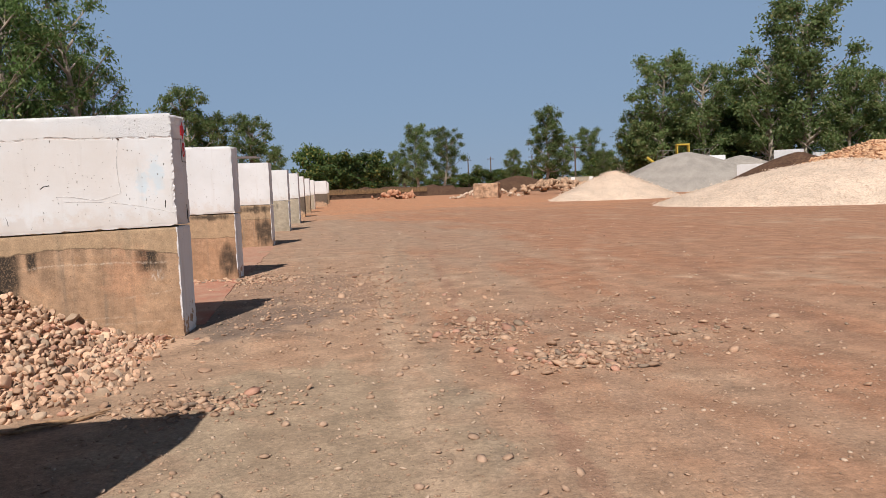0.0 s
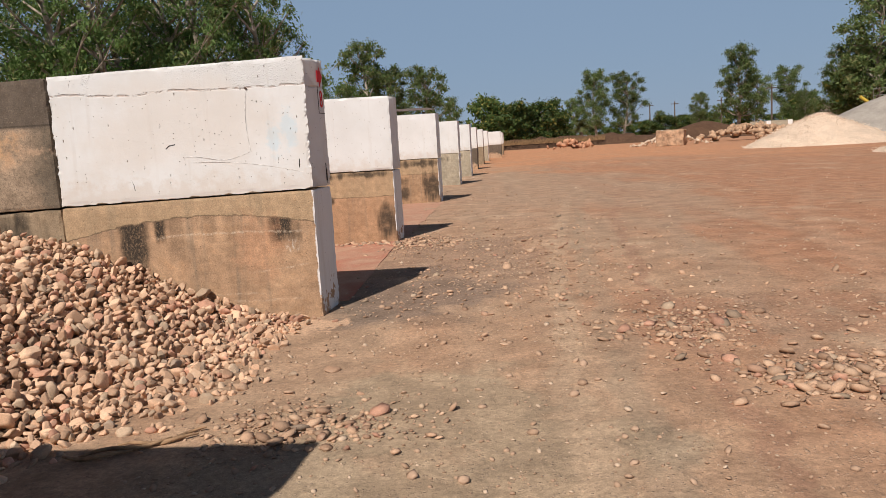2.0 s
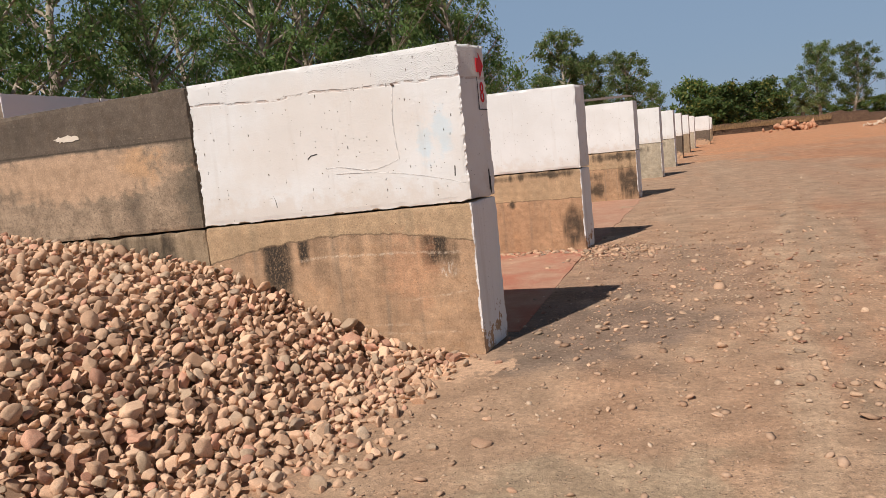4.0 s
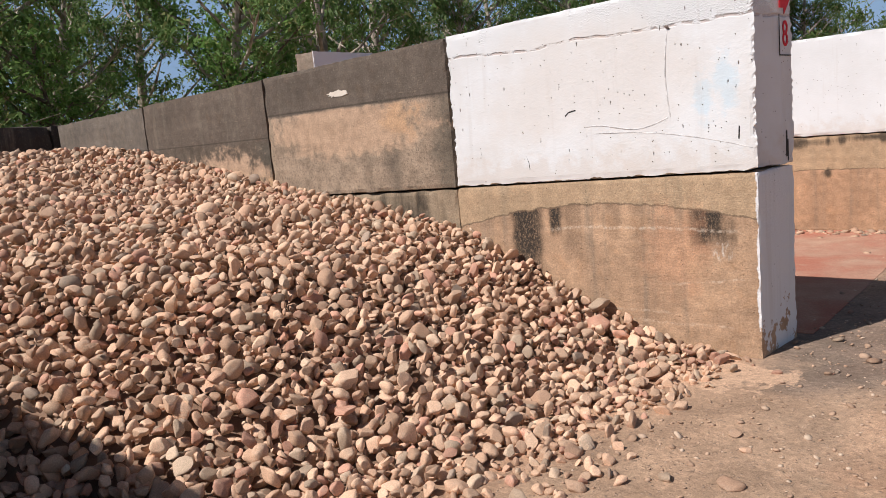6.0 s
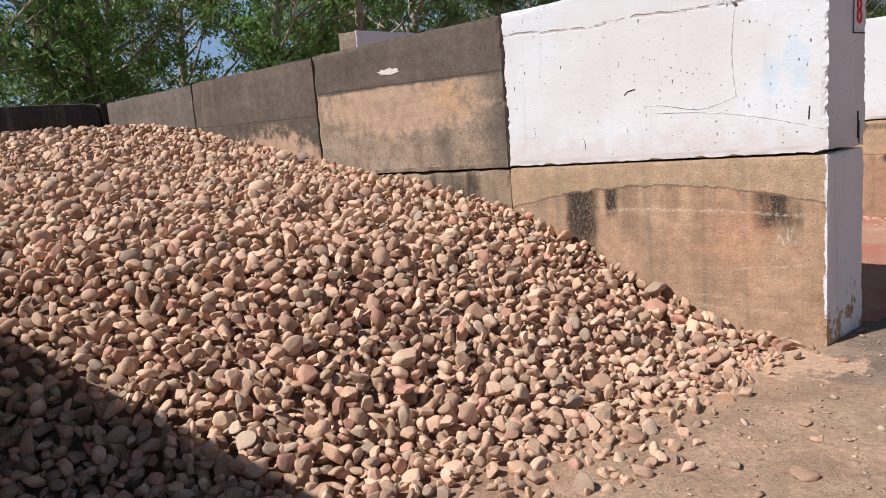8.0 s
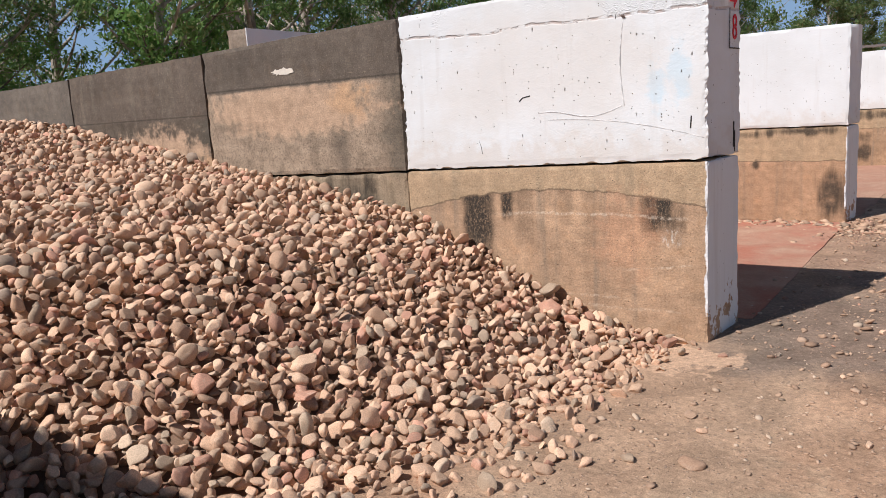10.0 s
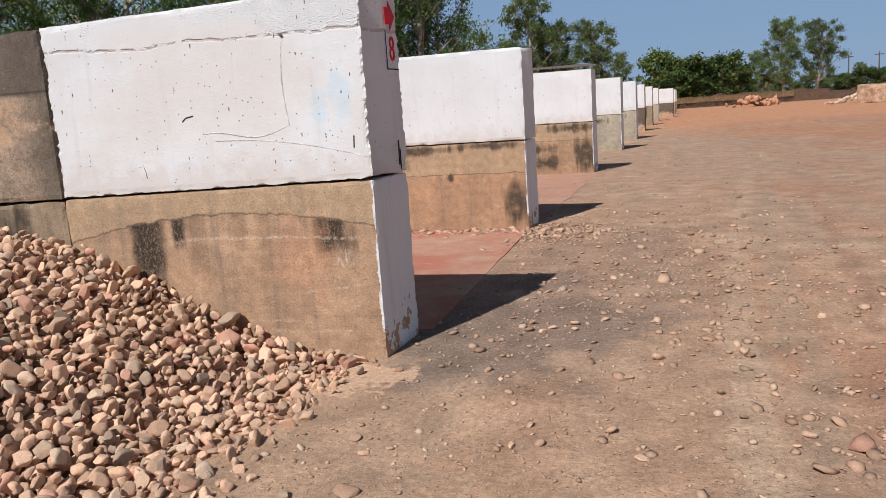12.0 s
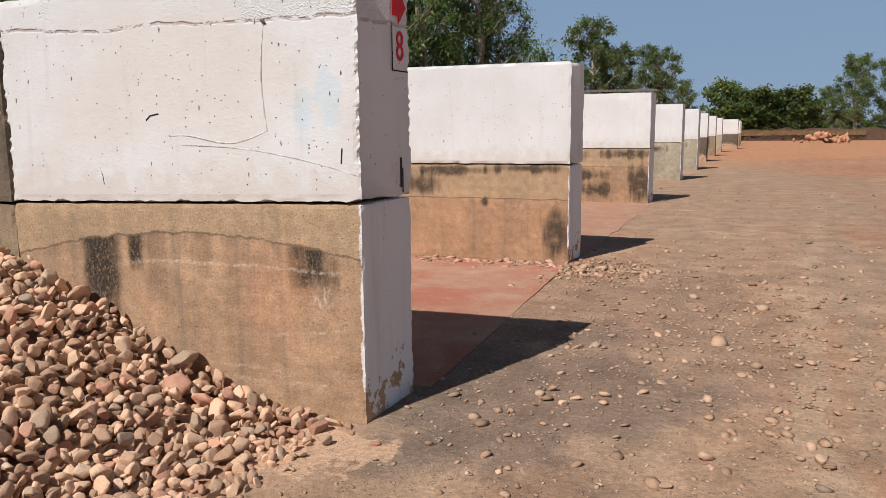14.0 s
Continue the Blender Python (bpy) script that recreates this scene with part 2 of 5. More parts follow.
def white_block_material(marks):
    """Whitewashed cast concrete: a rough cold joint near the top, pits, scuffs and a grimy foot."""
    a = Mat("whitewash", 0.85)
    o = a.coord()
    xyz = a.split(o)
    big = a.noise(o, 1.6, 5, 0.6)
    mid = a.noise(o, 9, 5, 0.65)
    pit = a.cells(o, 26)
    pits = a.math("MULTIPLY", a.ramp(pit, 0.13, 0.07), a.ramp(a.split(a.cells(o, 26, "Color"))[0], 0.52, 0.60))
    c = a.mix(a.ramp(big, 0.3, 0.7), (0.675, 0.668, 0.652), (0.735, 0.735, 0.728))
    c = a.mix(a.ramp(mid, 0.60, 0.78, 0, 0.30), c, (0.68, 0.61, 0.54))
    h = a.math("ADD", a.math("MULTIPLY", mid, 0.25), a.math("MULTIPLY", a.noise(o, 60, 4, 0.7), 0.12))
    if marks:
        level = a.math("ADD", xyz[2], a.ramp(a.noise(a.scaled(o, (1, 1, 0.1)), 2.0, 3), 0.3, 0.7, -0.02, 0.02))
        level = a.math("ADD", level, a.math("MULTIPLY", xyz[0], 0.012))
        rough = a.math("MULTIPLY", a.ramp(level, 0.955, 0.99), a.ramp(a.math("ADD", big, a.math("MULTIPLY", xyz[0], 0.05)), 0.49, 0.60))
        pebb = a.cells(o, 95)
        h = a.math("ADD", h, a.math("MULTIPLY", a.math("MULTIPLY", rough, a.ramp(pebb, 0.1, 0.6, 1, 0)), 0.28))
        line = a.math("MULTIPLY", a.ramp(a.math("ABSOLUTE", a.math("SUBTRACT", level, 0.972)), 0.014, 0.004), a.ramp(a.noise(o, 12, 5, 0.7), 0.40, 0.54))
        c = a.mix(a.math("MULTIPLY", line, 0.45), c, (0.38, 0.22, 0.16))
        h = a.math("SUBTRACT", h, a.math("MULTIPLY", line, 0.4))
        blue = a.math("MAXIMUM", a.blob(xyz, 2.22, 0.55, 0.07, 0.16, mid), a.blob(xyz, 2.08, 0.48, 0.06, 0.13, mid))
        c = a.mix(a.math("MULTIPLY", blue, 0.35), c, (0.42, 0.66, 0.80))
        c = a.mix(a.math("MULTIPLY", a.blob(xyz, 1.25, 0.55, 1.0, 0.40, big, 0.6), 0.22), c, (0.66, 0.52, 0.40))
    foot = a.ramp(a.math("ADD", xyz[2], a.ramp(mid, 0.3, 0.7, -0.10, 0.10)), 0.22, 0.03, 0, 0.28)
    c = a.mix(foot, c, (0.55, 0.42, 0.31))
    drip = a.math("MULTIPLY", a.ramp(a.noise(a.scaled(o, (9, 9, 0.7)), 1.0, 4, 0.6), 0.58, 0.72), 0.18)
    c = a.mix(drip, c, (0.52, 0.46, 0.40))
    tall = a.scaled(o, (1, 1, 0.30))
    gouge = a.math("MULTIPLY", a.ramp(a.math("ADD", a.cells(tall, 23), a.ramp(mid, 0.3, 0.7, -0.06, 0.06)), 0.12, 0.06), a.ramp(a.split(a.cells(tall, 23, "Color"))[1], *((0.84, 0.88) if marks else (0.94, 0.97))))
    pits = a.math("MAXIMUM", pits, a.math("MULTIPLY", gouge, a.ramp(a.noise(o, 40, 3), 0.40, 0.55)))
    c = a.mix(a.math("MULTIPLY", pits, 0.85), c, (0.12, 0.085, 0.06))
    h = a.math("SUBTRACT", h, a.math("MULTIPLY", pits, 0.6))
    return a.done(c, h, 0.8, 0.02)


def weathered_material(name, base, dark, stains=(), band=None, lower=None, grey=0.35, white_end=False, white_front=False, streaks=()):
    """Bare cast concrete with black algae streaks from the given spots (x, z, half width, half height)."""
    a = Mat(name, 0.92)
    o = a.coord()
    xyz = a.split(o)
    big = a.noise(o, 1.3, 6, 0.62)
    mid = a.noise(o, 6, 6, 0.66)
    fine = a.noise(o, 70, 5, 0.7)
    run = a.noise(a.scaled(o, (7, 7, 0.5)), 1.0, 5, 0.62)
    c = a.mix(a.ramp(big, 0.32, 0.68), base, tuple(x * 0.80 for x in base))
    c = a.mix(a.ramp(mid, 0.5, 0.75, 0, 0.4), c, (base[0] * 1.15, base[1] * 1.0, base[2] * 0.82))
    c = a.mix(a.math("MULTIPLY", a.ramp(run, 0.5, 0.72), grey), c, (0.20, 0.165, 0.125))
    c = a.shade(c, a.ramp(a.noise(o, 3.2, 6, 0.7), 0.35, 0.68, 0.90, 1.12))
    if band:
        # a later pour: greyer above a sagging line, with a hairline at the joint
        level = a.math("ADD", xyz[2], a.math("MULTIPLY", a.math("POWER", a.math("ABSOLUTE", a.math("SUBTRACT", xyz[0], 1.35)), 2.0), band[1]))
        level = a.math("ADD", level, a.ramp(mid, 0.3, 0.7, -0.012, 0.012))
        c = a.mix(a.ramp(level, band[0] - 0.01, band[0] + 0.01, 0, 0.62), c, (0.43, 0.315, 0.195))
        hair = a.ramp(a.math("ABSOLUTE", a.math("SUBTRACT", level, band[0])), 0.010, 0.002)
        c = a.mix(a.math("MULTIPLY", hair, 0.7), c, (0.13, 0.09, 0.06))
    for x, z, w, d in stains:
        s = a.math("MULTIPLY", a.blob(xyz, x, z, w, d, run, 0.55), a.ramp(mid, 0.25, 0.55, 0.35, 1))
        c = a.mix(a.math("MULTIPLY", s, 0.88), c, dark)
    for x, w, depth, much in streaks:
        # algae that starts sharply under the pour line and thins out downwards
        grit = a.noise(a.scaled(o, (2, 2, 1)), 26, 5, 0.75)
        off = a.math("ADD", a.math("ABSOLUTE", a.math("SUBTRACT", xyz[0], x)), a.math("MULTIPLY", a.math("SUBTRACT", a.math("ADD", run, mid), 1.0), w * 1.6))
        across = a.ramp(off, w * 1.55, w * 0.45)
        fall = a.ramp(a.math("ADD", level, a.math("MULTIPLY", a.math("SUBTRACT", 0.5, run), depth * 1.2)), band[0] - depth * 1.1, band[0] - depth * 0.45)
        s = a.math("MULTIPLY", a.math("MULTIPLY", across, fall), a.ramp(level, band[0] + 0.004, band[0] - 0.012))
        s = a.math("MULTIPLY", s, a.ramp(a.math("ADD", a.math("MULTIPLY", grit, 0.6), a.math("MULTIPLY", a.noise(o, 85, 3, 0.7), 0.4)), 0.48, 0.62, 1, 0.5))
        c = a.mix(a.math("MULTIPLY", s, much), c, dark)
    if streaks:
        c = a.mix(a.math("MULTIPLY", a.blob(xyz, 1.86, 0.72, 0.20, 0.26, mid, 0.6), 0.4), c, (0.60, 0.31, 0.175))
        # pale scraped arcs left by a loader bucket
        for z0, sag, mid_x, wide, x0, x1, much in ((0.865, 0.05, 1.5, 0.011, 0.75, 2.35, 0.5), (0.47, -0.09, 1.5, 0.007, 1.7, 2.38, 0.4), (0.28, 0.02, 1.2, 0.009, 0.9, 1.9, 0.3), (0.20, -0.03, 1.7, 0.008, 1.3, 2.3, 0.3)):
            bow = a.math("MULTIPLY", a.math("POWER", a.math("ABSOLUTE", a.math("SUBTRACT", xyz[0], mid_x)), 2.0), sag)
            off = a.math("ABSOLUTE", a.math("ADD", a.math("SUBTRACT", xyz[2], z0), a.math("ADD", bow, a.ramp(mid, 0.3, 0.7, -0.012, 0.012))))
            s = a.math("MULTIPLY", a.ramp(off, wide * 1.5, wide * 0.4), a.math("MULTIPLY", a.ramp(xyz[0], x0, x0 + 0.25), a.ramp(xyz[0], x1, x1 - 0.15)))
            s = a.math("MULTIPLY", s, a.ramp(a.noise(o, 30, 4, 0.75), 0.40, 0.62))
            c = a.mix(a.math("MULTIPLY", s, much), c, (0.70, 0.58, 0.45))
    if band and band[1]:
        drip = a.math("MULTIPLY", a.blob(xyz, 2.18, 0.70, 0.06, 0.07, mid, 0.3), a.ramp(a.noise(a.scaled(o, (3, 3, 1)), 16, 5, 0.75), 0.48, 0.62))
        c = a.mix(a.math("MULTIPLY", drip, 0.6), c, (0.66, 0.60, 0.52))
    if lower:
        # dark weathered cap over paler, sandier concrete
        level = a.math("ADD", xyz[2], a.ramp(big, 0.3, 0.7, -lower[1], lower[1]))
        below = a.ramp(level, lower[0] + 0.012, lower[0] - 0.02)
        worn = a.mix(a.ramp(mid, 0.35, 0.7), lower[6], tuple(0.62 * v for v in lower[6]))
        worn = a.mix(a.ramp(a.noise(o, 38, 5, 0.8), 0.50, 0.62, 0, 0.55), worn, (0.09, 0.07, 0.055))
        worn = a.mix(a.math("MULTIPLY", a.blob(xyz, 1.72, 0.36, 0.10, 0.34, mid, 0.6), 0.6), worn, (0.085, 0.07, 0.055))
        worn = a.mix(a.math("MULTIPLY", a.blob(xyz, 2.42, 0.35, 0.22, 0.55, mid, 0.5), 0.75), worn, (0.10, 0.085, 0.065))
        c = a.mix(below, c, worn)
        sand = a.mix(a.ramp(mid, 0.35, 0.7), (0.49, 0.335, 0.225), (0.43, 0.29, 0.19))
        sand = a.mix(a.math("MULTIPLY", a.blob(xyz, lower[2] + 0.75, lower[3] + 0.06, 0.2, 0.14, mid), 0.35), sand, (0.54, 0.30, 0.13))
        m = a.math("MULTIPLY", below, a.blob(xyz, lower[2], lower[3], lower[4], lower[5], a.ramp(mid, 0.2, 0.8, 0.36, 0.64), 0.25))
        c = a.mix(m, c, sand)
        hair = a.ramp(a.math("ABSOLUTE", a.math("SUBTRACT", xyz[2], lower[0] + 0.02)), 0.012, 0.003)
        c = a.mix(a.math("MULTIPLY", hair, 0.6), c, (0.05, 0.04, 0.03))
    scr = a.math("MULTIPLY", a.ramp(a.noise(a.scaled(o, (1.2, 1, 26)), 1.0, 4, 0.7), 0.66, 0.72), a.ramp(mid, 0.45, 0.6))
    c = a.mix(a.math("MULTIPLY", scr, 0.45), c, (0.52, 0.40, 0.28))
    fleck = a.ramp(a.noise(o, 48, 4, 0.8), 0.58, 0.66, 0, 0.4)
    c = a.mix(fleck, c, (0.36, 0.29, 0.215))
    pit = a.math("MULTIPLY", a.ramp(a.cells(o, 30), 0.14, 0.08), a.ramp(a.split(a.cells(o, 30, "Color"))[0], 0.7, 0.8))
    c = a.mix(a.math("MULTIPLY", pit, 0.7), c, (0.07, 0.05, 0.04))
    c = a.shade(c, a.ramp(fine, 0.25, 0.75, 0.78, 1.20))
    speck = a.math("MULTIPLY", a.ramp(a.cells(o, 75), 0.22, 0.12), a.ramp(a.split(a.cells(o, 75, "Color"))[2], 0.55, 0.65))
    c = a.mix(a.math("MULTIPLY", speck, 0.55), c, (0.12, 0.085, 0.06))
    c = a.shade(c, a.ramp(a.noise(o, 11, 7, 0.75), 0.3, 0.7, 0.84, 1.15))
    c = a.shade(c, a.ramp(a.noise(o, 190, 3, 0.7), 0.3, 0.7, 0.90, 1.10))
    boards = a.noise(a.scaled(o, (1.3, 1.3, 15)), 1.0, 2, 0.5)
    c = a.shade(c, a.ramp(boards, 0.3, 0.7, 0.95, 1.05))
    if white_end:
        edge = a.ramp(a.math("ADD", xyz[0], a.ramp(mid, 0.3, 0.7, -0.012, 0.012)), 2.388, 2.396)
        worn = a.ramp(a.math("ADD", a.math("MULTIPLY", xyz[2], 1.6), a.ramp(a.noise(o, 4.5, 6, 0.7), 0.3, 0.7, -0.62, 0.62)), 0.06, 0.16)
        c = a.mix(a.math("MULTIPLY", edge, worn), c, a.mix(a.ramp(run, 0.45, 0.75), (0.76, 0.74, 0.72), (0.66, 0.62, 0.58)))
        c = a.mix(a.math("MULTIPLY", a.math("MULTIPLY", edge, pit), 0.8), c, (0.07, 0.05, 0.04))
    if white_front:
        c = a.mix(a.ramp(a.math("ADD", xyz[1], a.ramp(mid, 0.3, 0.7, -0.01, 0.01)), 0.03, 0.015), c, (0.78, 0.76, 0.74))
    h = a.math("SUBTRACT", a.math("ADD", a.math("ADD", mid, a.math("MULTIPLY", boards, 0.25)), a.math("MULTIPLY", fine, 0.55)), pit)
    return a.done(c, h, 0.6, 0.015)


def leaf_material(name, ca, cb, cc, trans=0.35):
    a = Mat(name, 0.55)
    r = a.island()
    c = a.mix(r, ca, cb)
    c = a.mix(a.ramp(a.math("FRACT", a.math("MULTIPLY", r, 13.7)), 0.82, 0.9), c, cc)
    c = a.shade(c, a.ramp(a.own(), 0, 1, 0.8, 1.2))
    m = a.done(c)
    t = a.t.nodes.new("ShaderNodeBsdfTranslucent")
    a.put(t.inputs[0], c)
    x = a.t.nodes.new("ShaderNodeMixShader")
    x.inputs[0].default_value = trans
    out = a.t.nodes["Material Output"]
    a.t.links.new(a.b.outputs[0], x.inputs[1])
    a.t.links.new(t.outputs[0], x.inputs[2])
    a.t.links.new(x.outputs[0], out.inputs[0])
    return m


EARTH = ground_material()
COBBLE = cobble_material("river_cobble", False)
COBBLE_OWN = cobble_material("river_cobble_single", True)
GRIT = pebble_material("earthy_grit", (0.36, 0.235, 0.155), (0.48, 0.325, 0.225), (0.56, 0.42, 0.305))
DRIFT = cobble_material("drift_gravel", False, 0.78)
# cobble colour cut to 0.42, painting in the shade between stones
GAP_SHADE = cobble_material("cobble_gap_shade", False, 0.42)
CREAM = gravel_material("cream_gravel", (0.72, 0.55, 0.41), (0.80, 0.65, 0.51), 18, (0.58, 0.44, 0.33))
CREAM_P = pebble_material("cream_pebble", (0.70, 0.54, 0.41), (0.84, 0.70, 0.56), (0.60, 0.45, 0.33))
ORANGE_P = pebble_material("orange_rubble", (0.52, 0.28, 0.15), (0.72, 0.48, 0.30), (0.36, 0.20, 0.12))
GREY = gravel_material("grey_gravel", (0.35, 0.315, 0.275), (0.43, 0.39, 0.34), 20)
ORANGE = gravel_material("orange_rock", (0.55, 0.30, 0.16), (0.66, 0.42, 0.25), 7, (0.40, 0.22, 0.13))
MULCH = gravel_material("dark_soil", (0.085, 0.045, 0.028), (0.13, 0.075, 0.045), 6)
ROCK = plain("quarried_rock", (0.41, 0.265, 0.17), 0.9, 0, 0.35, 3)
REDROCK = plain("red_rock", (0.46, 0.24, 0.145), 0.9, 0, 0.35, 3)
WHITE8 = white_block_material(True)
WHITE = white_block_material(False)
ALGAE = (0.045, 0.036, 0.028)
TAN8 = weathered_material("stained_tan_concrete", (0.49, 0.320, 0.200), ALGAE,
                          (), (1.03, 0.10), None, 0.6, True,
                          streaks=((0.66, 0.12, 0.58, 1.0), (0.92, 0.05, 0.22, 1.0), (2.09, 0.115, 0.28, 1.0), (1.08, 0.07, 0.45, 0.4), (1.40, 0.06, 0.25, 0.28), (1.60, 0.05, 0.7, 0.15)))
TAN9 = weathered_material("stained_orange_concrete", (0.49, 0.295, 0.175), ALGAE,
                          ((2.24, 0.36, 0.13, 0.24), (0.9, 1.12, 0.5, 0.05), (1.9, 1.15, 0.4, 0.05), (1.35, 0.74, 0.05, 0.05), (0.5, 0.95, 0.2, 0.12)), (0.78, 0.0), None, 0.4, True)
TAN10 = weathered_material("blackened_orange_concrete", (0.45, 0.285, 0.17), ALGAE,
                           ((2.2, 0.45, 0.22, 0.34), (0.9, 0.62, 0.5, 0.10), (1.9, 1.08, 0.6, 0.09), (1.3, 0.3, 0.3, 0.14), (0.4, 1.02, 0.4, 0.12)), (0.80, 0.0), None, 0.55, True)
DARK2 = weathered_material("dark_capped_concrete", (0.135, 0.106, 0.082), ALGAE, (), None, (0.76, 0.02, 1.12, 0.56, 1.02, 0.23, (0.41, 0.305, 0.215)), 0.2)
DARK3 = weathered_material("black_weathered_concrete", (0.145, 0.112, 0.086), ALGAE, (), None, (0.60, 0.03, 1.62, 0.02, 0.95, 0.44, (0.15, 0.115, 0.085)), 0.45)
DARK4 = weathered_material("grey_weathered_concrete", (0.17, 0.14, 0.112), ALGAE, (), None, (0.66, 0.03, 1.2, 0.36, 0.9, 0.26, (0.24, 0.185, 0.13)), 0.45)
# dark concrete, base blackened further for the shade on the back wall
SHADED_DARK = weathered_material("shaded_dark_concrete", (0.060, 0.050, 0.042), ALGAE, (), None, None, 0.5)
PLAIN_C = weathered_material("bare_concrete", (0.34, 0.255, 0.17), ALGAE, ((0.6, 1.0, 0.3, 0.3), (1.8, 0.9, 0.3, 0.4)), None, None, 0.4)
PALE_C = weathered_material("pale_dusty_concrete", (0.43, 0.37, 0.28), ALGAE, ((1.6, 1.0, 0.3, 0.1),), None, None, 0.3, True)
TOPPED = weathered_material("half_painted_concrete", (0.26, 0.20, 0.15), ALGAE, ((0.3, 0.5, 0.2, 0.5),), None, None, 0.6, False, True)
LEAF_A = leaf_material("gum_leaf", (0.105, 0.185, 0.055), (0.180, 0.270, 0.092), (0.29, 0.31, 0.125), 0.5)
LEAF_B = leaf_material("fresh_leaf", (0.130, 0.255, 0.060), (0.220, 0.365, 0.100), (0.34, 0.38, 0.15), 0.55)
LEAF_F = leaf_material("far_gum_leaf", (0.115, 0.175, 0.060), (0.190, 0.255, 0.095), (0.29, 0.29, 0.13), 0.5)
LEAF_C = leaf_material("mango_leaf", (0.055, 0.100, 0.028), (0.105, 0.155, 0.045), (0.26, 0.24, 0.06), 0.35)
LEAF_P = leaf_material("palm_leaf", (0.10, 0.13, 0.05), (0.15, 0.18, 0.07), (0.16, 0.14, 0.06), 0.2)
BARK = plain("pale_bark", (0.36, 0.31, 0.25), 0.9, 0, 0.45, 2.5)
BARK_D = plain("dark_bark", (0.13, 0.10, 0.075), 0.95, 0, 0.4, 3)
GRASS = plain("dry_grass", (0.20, 0.125, 0.065), 0.95, 0, 0.4, 3)
YELLOW = plain("yellow_paint", (0.55, 0.38, 0.06), 0.45, 0, 0.15)
STEEL = plain("dull_steel", (0.30, 0.29, 0.27), 0.5, 0.6, 0.2)
CARPAINT = plain("white_car_paint", (0.80, 0.80, 0.79), 0.3, 0, 0.04)
GLASS = plain("dark_glass", (0.02, 0.025, 0.03), 0.08, 0, 0.1)
RUBBER = plain("black_rubber", (0.02, 0.02, 0.02), 0.8, 0, 0.2)
ROOF = plain("rusty_sheet_roof", (0.16, 0.12, 0.10), 0.7, 0.1, 0.3)
HOUSE = plain("cream_render", (0.68, 0.60, 0.50), 0.85, 0, 0.1)
RED = plain("red_paint", (0.62, 0.02, 0.03), 0.6, 0, 0.1)
INK = plain("black_marker", (0.03, 0.028, 0.026), 0.7, 0, 0.2)
PENCIL = plain("faint_grey_scuff", (0.655, 0.63, 0.605), 0.85, 0, 0.3, 20)
TWIG = plain("dry_bark_strip", (0.30, 0.19, 0.11), 0.9, 0, 0.3, 20)
SAND = plain("spilt_sand", (0.54, 0.345, 0.21), 0.95, 0, 0.25, 30)


def slab_material(name, red):
    a = Mat(name, 0.92)
    p = a.place()
    big, mid, fine = a.noise(p, 0.7, 5, 0.6), a.noise(p, 4, 6, 0.7), a.noise(p, 60, 4, 0.7)
    c = a.mix(a.ramp(mid, 0.35, 0.65), (0.47, 0.275, 0.19), (0.42, 0.23, 0.155))
    c = a.mix(a.ramp(big, 0.42, 0.62, 0, red), c, (0.42, 0.145, 0.092))
    c = a.mix(a.ramp(a.noise(p, 2.2, 6, 0.7), 0.48, 0.66, 0, 0.6), c, (0.50, 0.33, 0.225))
    c = a.shade(c, a.ramp(fine, 0.25, 0.75, 0.82, 1.15))
    return a.done(c, a.math("ADD", mid, fine), 0.5, 0.01)


PADM = slab_material("red_stained_slab", 0.8)
PADM_TAN = slab_material("dusty_tan_slab", 0.15)


# ---------------------------------------------------------------- mesh helpers
def mesh_of(name, verts, faces, mat, smooth=False):
    me = bpy.data.meshes.new(name)
    me.from_pydata([tuple(v) for v in verts], [], [tuple(f) for f in faces])
    me.materials.append(mat)
    if smooth:
        me.polygons.foreach_set("use_smooth", [True] * len(me.polygons))
    me.update()
    return me


def big_mesh(name, verts, faces, mat, smooth=False, crease=0):
    """verts (n,3) and faces (m,k) as arrays."""
    verts, faces = np.asarray(verts, np.float32), np.asarray(faces, np.int32)
    me = bpy.data.meshes.new(name)
    k = faces.shape[1]
    me.vertices.add(len(verts))
    me.vertices.foreach_set("co", verts.ravel())
    me.loops.add(faces.size)
    me.loops.foreach_set("vertex_index", faces.ravel())
    me.polygons.add(len(faces))
    me.polygons.foreach_set("loop_start", np.arange(0, faces.size, k, dtype=np.int32))
    if smooth:
        me.polygons.foreach_set("use_smooth", np.ones(len(faces), bool))
    me.materials.append(mat)
    me.update(calc_edges=True)
    me.validate()
    if crease:
        me.set_sharp_from_angle(angle=radians(crease))
    return me


def child(name, me, parent, label="", at=(0, 0, 0)):
    ob = new(name, me)
    ob.parent = parent
    ob.location = at
    return tagged(ob, label)


def part(name, bm, material, parent, label=""):
    me = bpy.data.meshes.new(name)
    bm.to_mesh(me)
    bm.free()
    me.materials.append(material)
    ob = new(name, me)
    ob.parent = parent
    return tagged(ob, label)


def empty(name, at=(0, 0, 0), rz=0.0):
    ob = new(name)
    ob.matrix_basis = pose(*at, 0, 0, rz)
    return ob


def box(bm, x0, x1, y0, y1, z0, z1, bevel=0.0):
    r = bmesh.ops.create_cube(bm, size=1, matrix=Matrix.LocRotScale(((x0 + x1) / 2, (y0 + y1) / 2, (z0 + z1) / 2), None, (x1 - x0, y1 - y0, z1 - z0)))
    if bevel:
        edges = {e for v in r["verts"] for e in v.link_edges}
        bmesh.ops.bevel(bm, geom=list(edges), offset=bevel, segments=2, profile=0.6, affect="EDGES")
    return bm


def boxed(x0, x1, y0, y1, z0, z1, bevel=0.0):
    return box(bmesh.new(), x0, x1, y0, y1, z0, z1, bevel)


